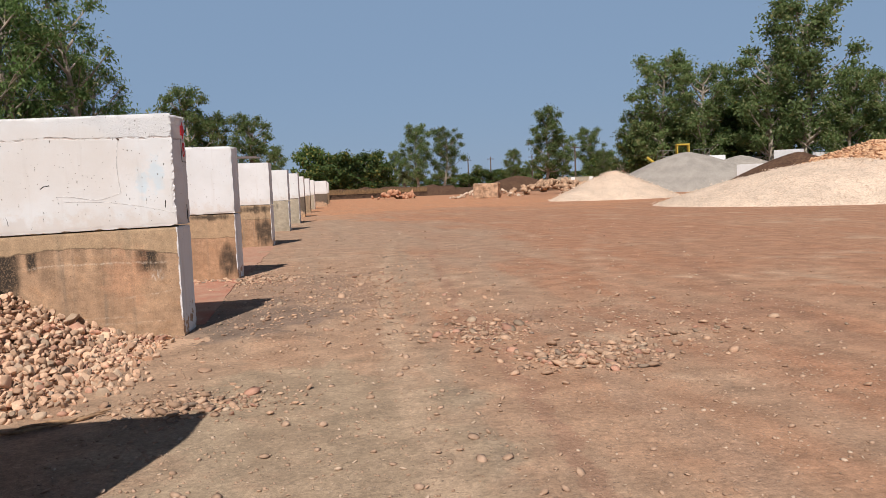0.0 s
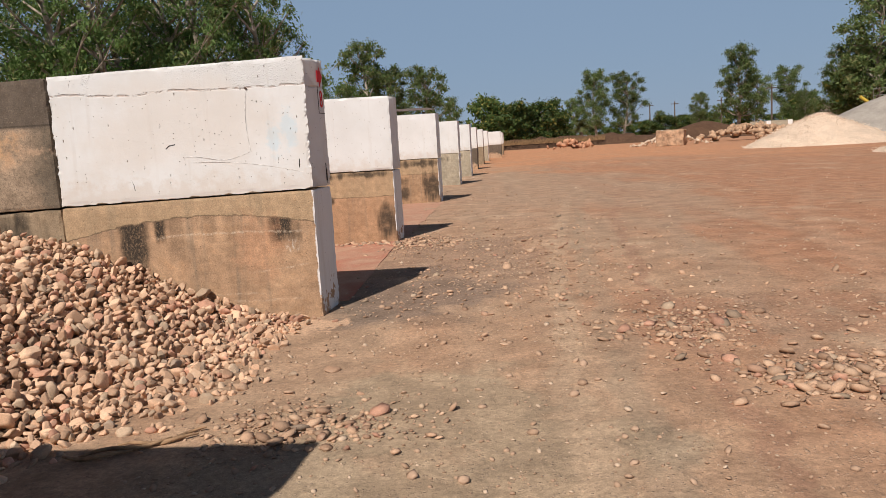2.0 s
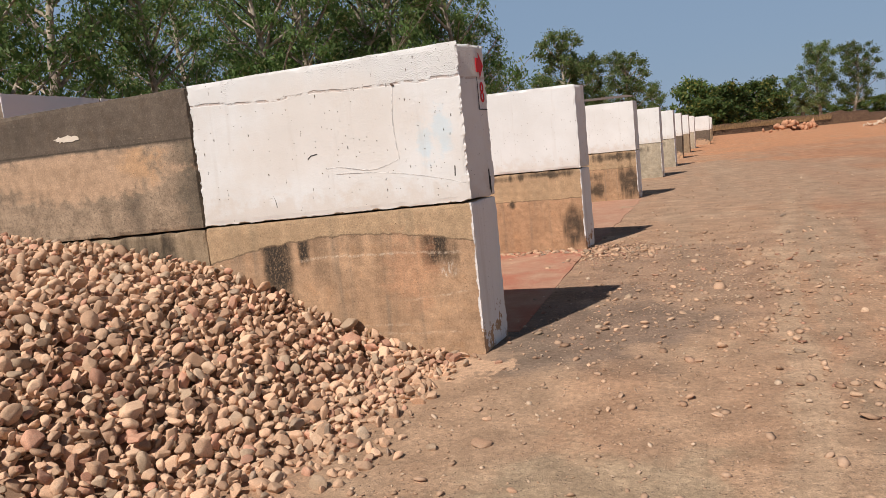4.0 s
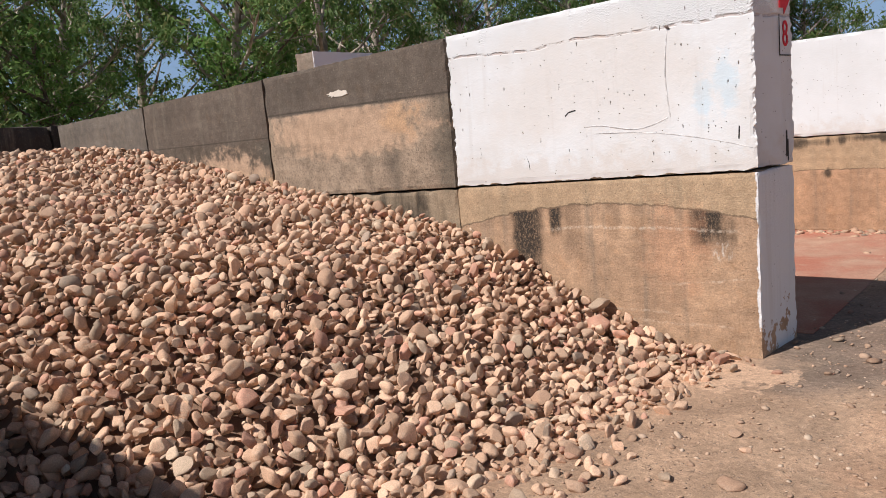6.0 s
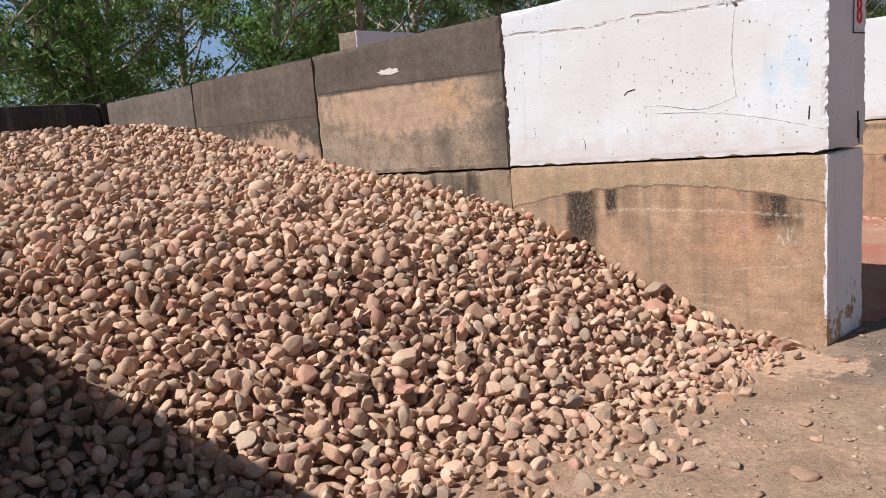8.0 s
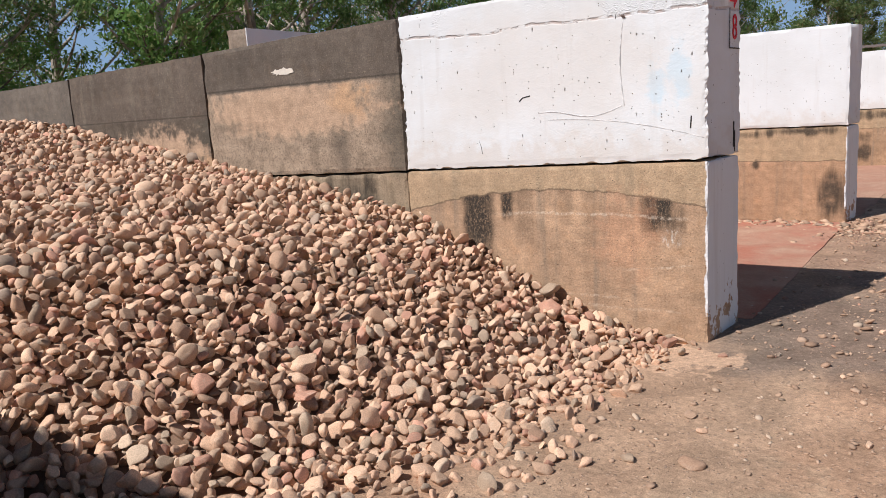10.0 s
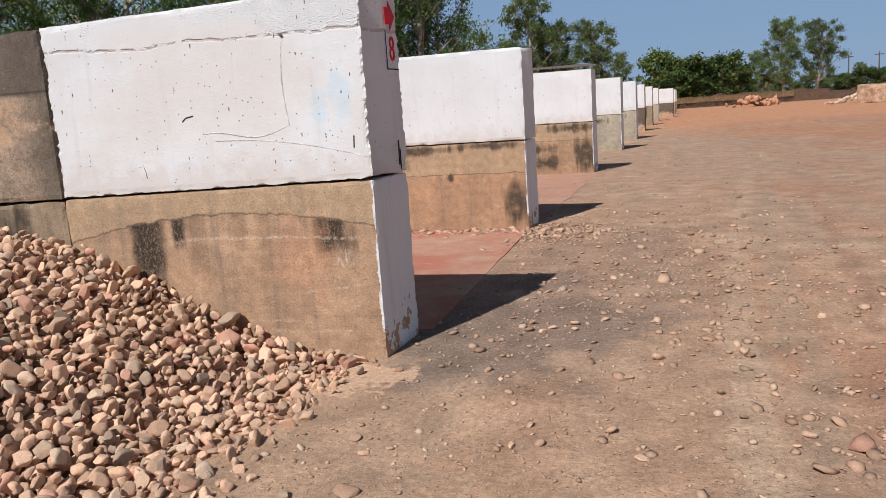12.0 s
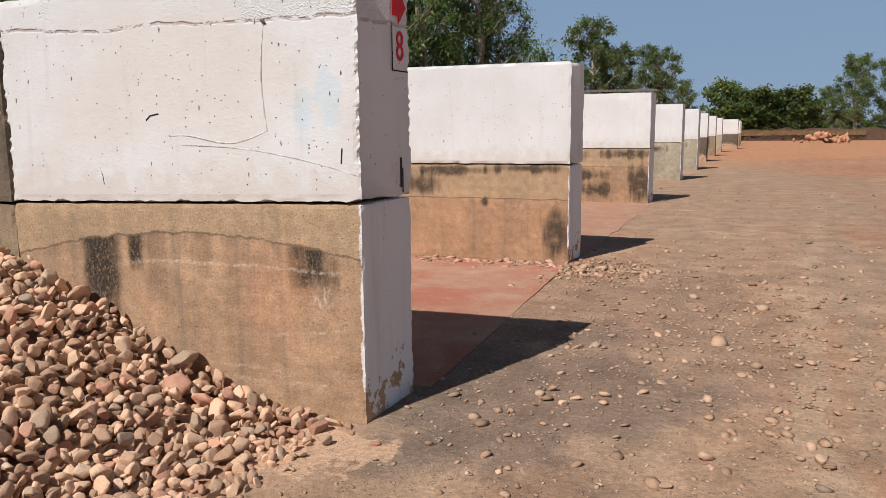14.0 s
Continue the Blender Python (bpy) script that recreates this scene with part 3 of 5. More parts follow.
def prism(bm, points, offset):
    """A flat polygon and its copy at the given offset, closed round the rim."""
    a = [bm.verts.new(p) for p in points]
    b = [bm.verts.new(Vector(p) + Vector(offset)) for p in points]
    bm.faces.new(a)
    bm.faces.new(b[::-1])
    for i in range(len(a)):
        j = (i + 1) % len(a)
        bm.faces.new((a[j], a[i], b[i], b[j]))
    bmesh.ops.recalc_face_normals(bm, faces=bm.faces[:])
    return bm


def rod(bm, a, b, r, sides=8, r2=None):
    a, b = Vector(a), Vector(b)
    m = Matrix.Translation((a + b) / 2) @ (b - a).to_track_quat("Z", "Y").to_matrix().to_4x4()
    bmesh.ops.create_cone(bm, cap_ends=True, segments=sides, radius1=r, radius2=r if r2 is None else r2, depth=(b - a).length, matrix=m)
    return bm


def tube(points, radii, sides=7):
    vs, fs = [], []
    for i, p in enumerate(points):
        d = (Vector(points[min(i + 1, len(points) - 1)]) - Vector(points[max(i - 1, 0)])).normalized()
        u = d.orthogonal().normalized()
        w = d.cross(u)
        for k in range(sides):
            t = 2 * math.pi * k / sides
            vs.append(Vector(p) + radii[i] * (math.cos(t) * u + math.sin(t) * w))
        if i:
            o = (i - 1) * sides
            fs += [(o + k, o + (k + 1) % sides, o + sides + (k + 1) % sides, o + sides + k) for k in range(sides)]
    return vs, fs


def joined(pieces):
    vs, fs = [], []
    for v, f in pieces:
        o = len(vs)
        vs += list(v)
        fs += [tuple(i + o for i in q) for q in f]
    return vs, fs


# ---------------------------------------------------------------- stones
def stone_shapes(n, level, seed, sharp=0.3):
    """n unit stones as vertex arrays over one set of faces."""
    bm = bmesh.new()
    bmesh.ops.create_icosphere(bm, subdivisions=level, radius=1)
    base = np.array([v.co[:] for v in bm.verts])
    faces = np.array([[v.index for v in f.verts] for f in bm.faces])
    bm.free()
    rng = np.random.default_rng(seed)
    out = []
    for k in range(n):
        s = np.array([1.0, rng.uniform(0.58, 0.95), rng.uniform(0.36, 0.70)])
        v = base.copy()
        off = rng.uniform(-50, 50, 3)
        bulge = np.array([noise.noise(Vector(p * 0.9 + off)) for p in base])
        small = np.array([noise.noise(Vector(p * 2.1 - off)) for p in base])
        v = v * (1 + 0.30 * bulge + 0.09 * small)[:, None]
        if rng.random() < sharp:
            for _ in range(9):
                d = rng.normal(size=3)
                d /= np.linalg.norm(d)
                h = rng.uniform(0.50, 0.84)
                over = np.maximum(v @ d - h, 0)
                v = v - 0.96 * over[:, None] * d
        out.append(v * s)
    return out, faces


def turns(rng, n, tilt):
    """n rotation matrices: any heading, leaning up to about tilt radians."""
    a, b, c = rng.uniform(0, 2 * math.pi, n), rng.normal(0, tilt, n), rng.normal(0, tilt, n)
    ca, sa, cb, sb, cc, sc = np.cos(a), np.sin(a), np.cos(b), np.sin(b), np.cos(c), np.sin(c)
    z, o = np.zeros(n), np.ones(n)
    rz = np.stack([ca, -sa, z, sa, ca, z, z, z, o], 1).reshape(n, 3, 3)
    rx = np.stack([o, z, z, z, cb, -sb, z, sb, cb], 1).reshape(n, 3, 3)
    ry = np.stack([cc, z, sc, z, o, z, -sc, z, cc], 1).reshape(n, 3, 3)
    return rx @ ry @ rz


def scatter(name, shapes, faces, places, sizes, rots, pick, mat, smooth=True, crease=0):
    """One mesh of many stones."""
    k = len(shapes[0])
    arr = np.stack(shapes)[pick] * sizes[:, None, None]
    v = np.einsum("nij,nkj->nki", rots, arr) + places[:, None, :]
    f = faces[None] + (np.arange(len(places)) * k)[:, None, None]
    return big_mesh(name, v.reshape(-1, 3), f.reshape(-1, faces.shape[1]), mat, smooth, crease)


# ---------------------------------------------------------------- ground
def relief(x, y):
    """Small unevenness of the yard, fading out with distance."""
    r = math.hypot(x, y - 6)
    a = 0.018 * max(0.0, 1 - r / 40)
    z = a * (noise.noise(Vector((x * 0.7, y * 0.7, 0))) + 0.5 * noise.noise(Vector((x * 2.3, y * 2.3, 5))))
    z += 0.015 * max(0.0, 1 - r / 60) * noise.noise(Vector((x * 1.4, y * 0.12, 9)))
    return z


def make_ground():
    def axis(lo, hi, n, c):
        t = np.linspace(-1, 1, n)
        s = np.sinh(t * 7.2) / np.sinh(7.2)
        return c + np.where(s < 0, s * (c - lo), s * (hi - c))
    xs, ys = axis(-3000, 3000, 260, 0.5), axis(-3000, 3500, 260, 7)
    verts = [(x, y, relief(x, y)) for y in ys for x in xs]
    n = len(xs)
    faces = [(j * n + i, j * n + i + 1, (j + 1) * n + i + 1, (j + 1) * n + i) for j in range(len(ys) - 1) for i in range(n - 1)]
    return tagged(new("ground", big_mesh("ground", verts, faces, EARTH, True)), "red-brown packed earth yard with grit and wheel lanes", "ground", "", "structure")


make_ground()


# ---------------------------------------------------------------- bay walls
LENGTH, DEPTH, HIGH = 2.42, 0.555, 1.19


def block_mesh(name, mat, length, depth, high, seed, nx=40, ny=10, nz=20, chip=0.02, groove=False, slope=0.0):
    """A cast block, front face at y=0, its right-hand end at x=length; chipped along its edges."""
    idx, verts, faces = {}, [], []

    def vert(i, j, k):
        key = (i, j, k)
        if key not in idx:
            x, y, z = length * i / nx, depth * j / ny, high * k / nz
            ex, ey, ez = min(x, length - x), min(y, depth - y), min(z, high - z)
            a = sorted((ex, ey, ez))
            near = a[1]
            p = Vector((x, y, z))
            if near < 0.03:
                n = noise.noise(p * 6 + Vector((seed * 7.7, 0, 0))) * 0.8 + noise.noise(p * 14 + Vector((0, seed * 3.1, 0))) * 0.5
                if nx > 100 and ex < 0.03:
                    n += (0.9 if groove or z < 0.3 else 0.15) * noise.noise(p * 38)
                ragged = groove and nx > 100 and z < 0.001
                c = chip * (0.45 + max(-0.4, n)) * (1 - near / 0.03)
                mid = Vector((length / 2, depth / 2, high / 2))
                d = Vector((0, 0, 0))
                if ex <= near:
                    d.x = math.copysign(1, mid.x - x)
                if ey <= near:
                    d.y = math.copysign(1, mid.y - y)
                if ez <= near:
                    d.z = math.copysign(1, mid.z - z)
                if ragged:
                    p.z += 0.022 * max(0.0, noise.noise(p * 9) + 0.4 * noise.noise(p * 33) + 0.12)
                    c *= 0.4
                p += d * c
            else:
                n = noise.noise(p * 2.2 + Vector((seed * 5, 0, 0))) * 0.004
                p.y += n if ey == 0 else 0
            if i >= nx - 1:
                p.x += 0.055 * y / depth
            if groove and i >= nx - 2 and 0 < y < depth:
                g = 0.0
                if y < 0.15:
                    g = 0.075 * min(1, y / 0.10)
                elif y < 0.36:
                    g = 0.075 * (0.36 - y) / 0.21
                p.x -= g
            p.z += slope * (x - length)
            idx[key] = len(verts)
            verts.append(p)
        return idx[key]

    def sheet(f, nu, nv, flip):
        for u in range(nu):
            for v in range(nv):
                q = [vert(*f(u, v)), vert(*f(u + 1, v)), vert(*f(u + 1, v + 1)), vert(*f(u, v + 1))]
                faces.append(q[::-1] if flip else q)
    sheet(lambda u, v: (u, 0, v), nx, nz, False)
    sheet(lambda u, v: (u, ny, v), nx, nz, True)
    sheet(lambda u, v: (0, u, v), ny, nz, True)
    sheet(lambda u, v: (nx, u, v), ny, nz, False)
    sheet(lambda u, v: (u, v, 0), nx, ny, True)
    sheet(lambda u, v: (u, v, nz), nx, ny, False)
    return mesh_of(name, verts, faces, mat)


LOOKS = {"whitewash": "whitewashed concrete block", "stained_tan_concrete": "tan concrete block with black algae streaks and whitewashed end",
         "stained_orange_concrete": "orange-tan stained concrete block with whitewashed end", "dark_capped_concrete": "concrete block with dark weathered cap",
         "black_weathered_concrete": "blackened weathered concrete block", "grey_weathered_concrete": "grey weathered concrete block",
         "pale_dusty_concrete": "pale dusty concrete block"}


def bay_wall(name, front, end, courses, label, fine=False, drop=0.0, drift=0.0, tall=HIGH, slope=0.0):
    """courses: for each course, from the ground up, the materials of its blocks, from the yard end inwards."""
    wall = tagged(empty(name, (end, front, 0)), label, "block wall", "", "structure")
    made = []
    for c, mats in enumerate(courses):
        for i, mat in enumerate(mats):
            key = (c, i)
            res = (110, 26, 54) if fine == 2 and i == 0 else (64, 16, 32) if fine and i < 2 else (16, 4, 8)
            grooved = bool(fine) and c == 1 and i == 0
            me = block_mesh("concrete_block", mat, LENGTH - 0.012, DEPTH, tall - 0.010 + (0.012 if c == 0 else 0), front + 3 * c + 11 * i, *res, (0.016 if c else 0.009) if fine == 2 and i == 0 else 0.014 if fine else 0.012, grooved, slope)
            ob = child("concrete_block", me, wall, LOOKS.get(mat.name, ""))
            shift = (0.012 if c == 1 and i == 0 else 0.0) + 0.015 * noise.noise(Vector((front, c * 3.3, i * 2.1)))
            ob.location = (-(i + 1) * LENGTH + 0.006, 0.02 * noise.noise(Vector((i * 1.7, front, c))) - (0.012 if c else 0) + drift * i, c * (tall + 0.010) - (drop + slope * LENGTH) * i + (-0.017 if c else -0.02))
            if i == 0:
                ob.location.x += shift * 0.3
            made.append(ob)
    return wall, made


wall_8, blocks_8 = bay_wall("wall_8", 8.60, -1.31, ((TAN8, PLAIN_C, PLAIN_C, PLAIN_C), (WHITE8, DARK2, DARK3, DARK4)),
                            "two-course concrete block wall, whitewashed end block over stained tan block", 2, 0.006, 0.0, 1.217, 0.0195)
wall_7, _ = bay_wall("wall_7", 3.00, -1.50, ((TAN9, PLAIN_C, PLAIN_C, PLAIN_C), (WHITE, DARK2, DARK3, DARK4)),
                     "two-course concrete block wall with whitewashed end block", False, 0.02)
wall_9, blocks_9 = bay_wall("wall_9", 13.95, -1.185, ((TAN9, PLAIN_C, PLAIN_C, PLAIN_C), (WHITE, WHITE, DARK2, DARK3)),
                            "two-course concrete block wall, whitewashed above, orange-stained below", 1, 0.01)
ROW = ((10, 22.0, -0.92, TAN10, WHITE), (11, 30.0, -0.60, PALE_C, WHITE), (12, 36.6, -0.26, PALE_C, WHITE), (13, 45.0, -0.02, DARK3, WHITE),
       (14, 53.5, 0.35, PLAIN_C, WHITE), (15, 62.0, 0.75, PALE_C, WHITE), (16, 71.0, 2.0, DARK3, WHITE), (17, 82.0, 2.45, PLAIN_C, WHITE), (18, 93.0, 2.85, PLAIN_C, WHITE))
for number, y, x, low, high in ROW:
    bay_wall("wall_%d" % number, y, x, ((low, PLAIN_C, PLAIN_C, PLAIN_C), (high, high, DARK2, DARK3)), "two-course concrete block bay wall, whitewashed upper blocks", False, 0.01)


def back_wall():
    wall = tagged(empty("wall_west", (-11.05, -6.0, 0), 90), "dark weathered concrete block back wall of the bays", "block wall", "", "structure")
    shared = [block_mesh("concrete_block", m, LENGTH - 0.012, DEPTH, HIGH - 0.01, 77, 12, 4, 8, 0.03) for m in (PLAIN_C, SHADED_DARK)]
    for c in range(2):
        for i in range(42):
            child("concrete_block", shared[c], wall, "", (i * LENGTH, 0.03 * noise.noise(Vector((i * 1.3, c, 0))), c * 1.19 - 0.14))
    # painted third course in the next bay
    top = block_mesh("concrete_block", TOPPED, LENGTH - 0.012, DEPTH, 1.15, 31, 16, 5, 8, 0.03)
    for i in range(2):
        child("concrete_block", top, wall, "whitewashed block on top", (19.55 + i * LENGTH, 0.02, 2.25))


back_wall()


# ---------------------------------------------------------------- the sign and marks on the end of the wall of bay 8
def sign():
    host = blocks_8[4]
    face = LENGTH - 0.012
    f = bpy.data.curves.new("number", "FONT")
    f.body, f.size, f.extrude, f.align_x = "8", 0.23, 0.002, "CENTER"
    t = new("number_tmp", f)
    me = bpy.data.meshes.new_from_object(t.evaluated_get(bpy.context.evaluated_depsgraph_get()))
    bpy.data.objects.remove(t)
    me.materials.clear()
    me.materials.append(RED)
    n = new("painted_number", me)
    n.parent = host
    skew = pose(face, 0, 0) @ pose(0, 0, 0, 0, 0, -5.65) @ pose(-face, 0, 0)
    n.matrix_basis = skew @ pose(face + 0.004, 0.435, 0.755, 90, 0, 90) @ Matrix.Diagonal((0.78, 1, 1, 1))
    tagged(n, "red painted numeral eight")
    bm = bmesh.new()
    pts = ((0.35, 1.10), (0.35, 0.99), (0.42, 0.99), (0.42, 0.95), (0.51, 1.045), (0.42, 1.14), (0.42, 1.10))
    prism(bm, [(face + 0.002, y, z) for y, z in pts], (0.004, 0, 0))
    part("painted_arrow", bm, RED, host, "red painted arrow").matrix_basis = skew
    bm = bmesh.new()
    box(bm, face + 0.001, face + 0.005, 0.345, 0.351, 0.70, 0.95)
    box(bm, face + 0.001, face + 0.005, 0.345, 0.525, 0.694, 0.701)
    part("painted_frame", bm, INK, host, "thin dark outline round the number").matrix_basis = skew
    bm = bmesh.new()
    box(bm, face + 0.001, face + 0.005, 0.420, 0.436, 0.05, 0.22)
    box(bm, face + 0.001, face + 0.005, 0.445, 0.452, 0.02, 0.16)
    part("paint_drip", bm, INK, host, "black drip on the whitewash").matrix_basis = skew

    def scuff(points, r, mat, label):
        v, fs = tube([(x, 0.0015, z) for x, z in points], [r] * len(points), 5)
        child("scuff_mark", mesh_of("scuff_mark", [(p.x, p.y * 0.25 - 0.0022, p.z) for p in map(Vector, v)], fs, mat), host, label)
    curve = [(1.86 - 0.03 * math.sin(i / 8 * 3), 0.95 - 0.58 * i / 8) for i in range(9)]
    scuff(curve, 0.0042, PENCIL, "faint curved scuff")
    curve = [(1.84 - 0.62 * i / 10, 0.37 - 0.04 * math.sin(i / 10 * 5) - 0.06 * i / 10) for i in range(11)]
    scuff(curve, 0.0036, PENCIL, "faint curved scuff")
    curve = [(1.30 + 1.08 * i / 10, 0.30 - 0.0 * i - 0.16 * (i / 10) ** 2) for i in range(11)]
    scuff(curve, 0.003, PENCIL, "faint curved scuff")
    scuff([(1.06, 0.44), (1.09, 0.465), (1.15, 0.475)], 0.005, INK, "short dark scratch")
    scuff([(0.70, 0.17), (0.72, 0.12), (0.725, 0.07)], 0.004, INK, "short dark scratch")
    scuff([(2.30, 0.28), (2.295, 0.20)], 0.005, INK, "short dark scratch")
    bm = bmesh.new()
    ring = [(1.10 + 0.13 * math.cos(t) * (1 + 0.4 * noise.noise(Vector((3 * math.cos(t), 3 * math.sin(t), 1)))), -0.006, 0.90 + 0.028 * math.sin(t) * (1 + 0.8 * noise.noise(Vector((4 * math.cos(t), 4 * math.sin(t), 7))))) for t in np.linspace(0, 2 * math.pi, 40)[:-1]]
    prism(bm, ring, (0, 0.006, 0))
    part("paint_splash", bm, HOUSE, blocks_8[5], "pale paint splash")
    v, fs = tube([(1.845, -0.002, 0.952), (1.86, -0.006, 0.945), (1.872, -0.004, 0.935)], [0.006, 0.011, 0.005], 6)
    child("rusty_lug", mesh_of("rusty_lug", v, fs, ROOF), host, "rusty cut-off lifting lug")


sign()


# ---------------------------------------------------------------- cobble pile
def lerp(x, table):
    for (a, u), (b, v) in zip(table, table[1:]):
        if x <= b:
            return u if x <= a else u + (v - u) * (x - a) / (b - a)
    return table[-1][1]


TOE = ((3.6, -4.3), (4.4, -3.3), (5.3, -2.40), (5.7, -2.05), (6.2, -1.85), (6.9, -1.70), (7.6, -1.66), (8.2, -1.62), (8.6, -1.55))
RISE = ((0.0, 0.0), (0.35, 0.09), (0.75, 0.22), (1.2, 0.43), (1.6, 0.63), (2.1, 0.84), (3.1, 1.05), (4.45, 1.25), (5.7, 1.46), (7.4, 1.78), (8.4, 1.80), (9.5, 1.55))


def pile_height(x, y):
    d = lerp(y, TOE) - x
    if d <= 0:
        return 0.03 * d
    return lerp(d, RISE) + 0.05 * min(1, d) * noise.noise(Vector((x * 0.9, y * 0.9, 3))) + 0.025 * min(1, d) * noise.noise(Vector((x * 2.6, y * 2.6, 8)))


def cobbles():
    pile = tagged(empty("cobble_pile", (-5, 6, 0)), "heap of rounded tan and pinkish river cobbles against the bay wall", "stone pile")
    # sheet below the stones; its dark colour stands in for shade in the gaps
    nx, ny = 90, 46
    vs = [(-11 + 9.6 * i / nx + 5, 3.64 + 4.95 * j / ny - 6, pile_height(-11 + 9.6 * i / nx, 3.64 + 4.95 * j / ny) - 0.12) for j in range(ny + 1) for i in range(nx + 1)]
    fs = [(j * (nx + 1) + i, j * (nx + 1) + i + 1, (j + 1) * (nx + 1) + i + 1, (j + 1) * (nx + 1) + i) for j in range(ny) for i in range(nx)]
    child("pile_core", big_mesh("pile_core", vs, fs, GAP_SHADE, True), pile, "sheet under the stones, coloured dark as the shade in their gaps")
    rng = np.random.default_rng(5)
    shapes, faces = stone_shapes(40, 3, 4, 0.93)
    simpler, simple_faces = stone_shapes(40, 2, 24, 0.93)
    places, sizes, layer = [], [], []
    # three layers of stones that jostle without running into one another: packed beds below, loose ones on top
    for level, (deep, tries, tight) in enumerate(((0.085, 26000, 0.62), (0.042, 30000, 0.66), (-0.004, 26000, 0.72))):
        cells = collections.defaultdict(list)
        for _ in range(tries):
            x, y = rng.uniform(-10.95, -1.35), rng.uniform(3.72, 8.57)
            d = lerp(y, TOE) - x
            if d < -0.40 or (d < 0.12 and rng.random() > 0.07 + 0.7 * max(0, (d + 0.15) / 0.27)) or (d < 0.2 and deep > 0.05):
                continue
            s = min(0.105, max(0.024, rng.lognormal(-3.05, 0.28)))
            if d < 0.5:
                s *= 0.80 + 0.20 * max(0, d) / 0.5
            y = min(y, 8.57 - s * 0.9)
            gx, gy = int(x // 0.15), int(y // 0.15)
            if any((x - u) ** 2 + (y - v) ** 2 < (tight * (s + q)) ** 2 for a in (-1, 0, 1) for b in (-1, 0, 1) for u, v, q in cells[gx + a, gy + b]):
                continue
            cells[gx, gy].append((x, y, s))
            z = pile_height(x, y) + ((rng.uniform(-0.014, 0.014) - deep) * min(1, d / 0.5) if d > 0.15 else 0.30 * s)
            places.append((x + 5, y - 6, max(z, s * 0.3)))
            sizes.append(s)
            layer.append(level)
    places, sizes, layer = np.array(places), np.array(sizes), np.array(layer)
    n = len(places)
    rots, pick = turns(rng, n, 0.8), rng.integers(0, len(shapes), n)
    # the stones along the foot of the heap that one could pick up
    single = np.zeros(n, bool)
    near = np.where((places[:, 0] - 5 > -2.75) & (places[:, 1] + 6 > 5.4) & (sizes > 0.045))[0]
    single[near[:300]] = True
    rest = ~single
    back = (places[:, 0] - 5 < -6.2) & (places[:, 1] + 6 < 7.6) | (places[:, 1] + 6 < 4.6)
    front = (places[:, 0] - 5 > -3.7) & (places[:, 1] + 6 > 4.9) & (layer > 0)
    plainer, pf = stone_shapes(24, 1, 14, 0.5)
    for sel, sh, fc, grow in ((rest & front, shapes, faces, 1.0), (rest & ~front & ~back, simpler, simple_faces, 1.0), (rest & ~front & back, plainer, pf, 1.08)):
        ob = child("cobbles", scatter("cobbles", sh, fc, places[sel], sizes[sel] * grow, rots[sel], pick[sel] % len(sh), COBBLE, True, 58), pile)
        tagged(ob, "countless subangular cobbles", "", "", "stuff")
    meshes = [big_mesh("cobble", v, faces, COBBLE_OWN, True, 58) for v in shapes]
    for i in np.where(single)[0]:
        o = new("cobble", meshes[pick[i]])
        o.parent = pile
        o.matrix_basis = Matrix.LocRotScale(Vector(places[i]), Matrix(rots[i].tolist()).to_quaternion(), [float(sizes[i])] * 3)
    return n, meshes, shapes, faces


_, COBBLES, SHAPES, SFACES = cobbles()


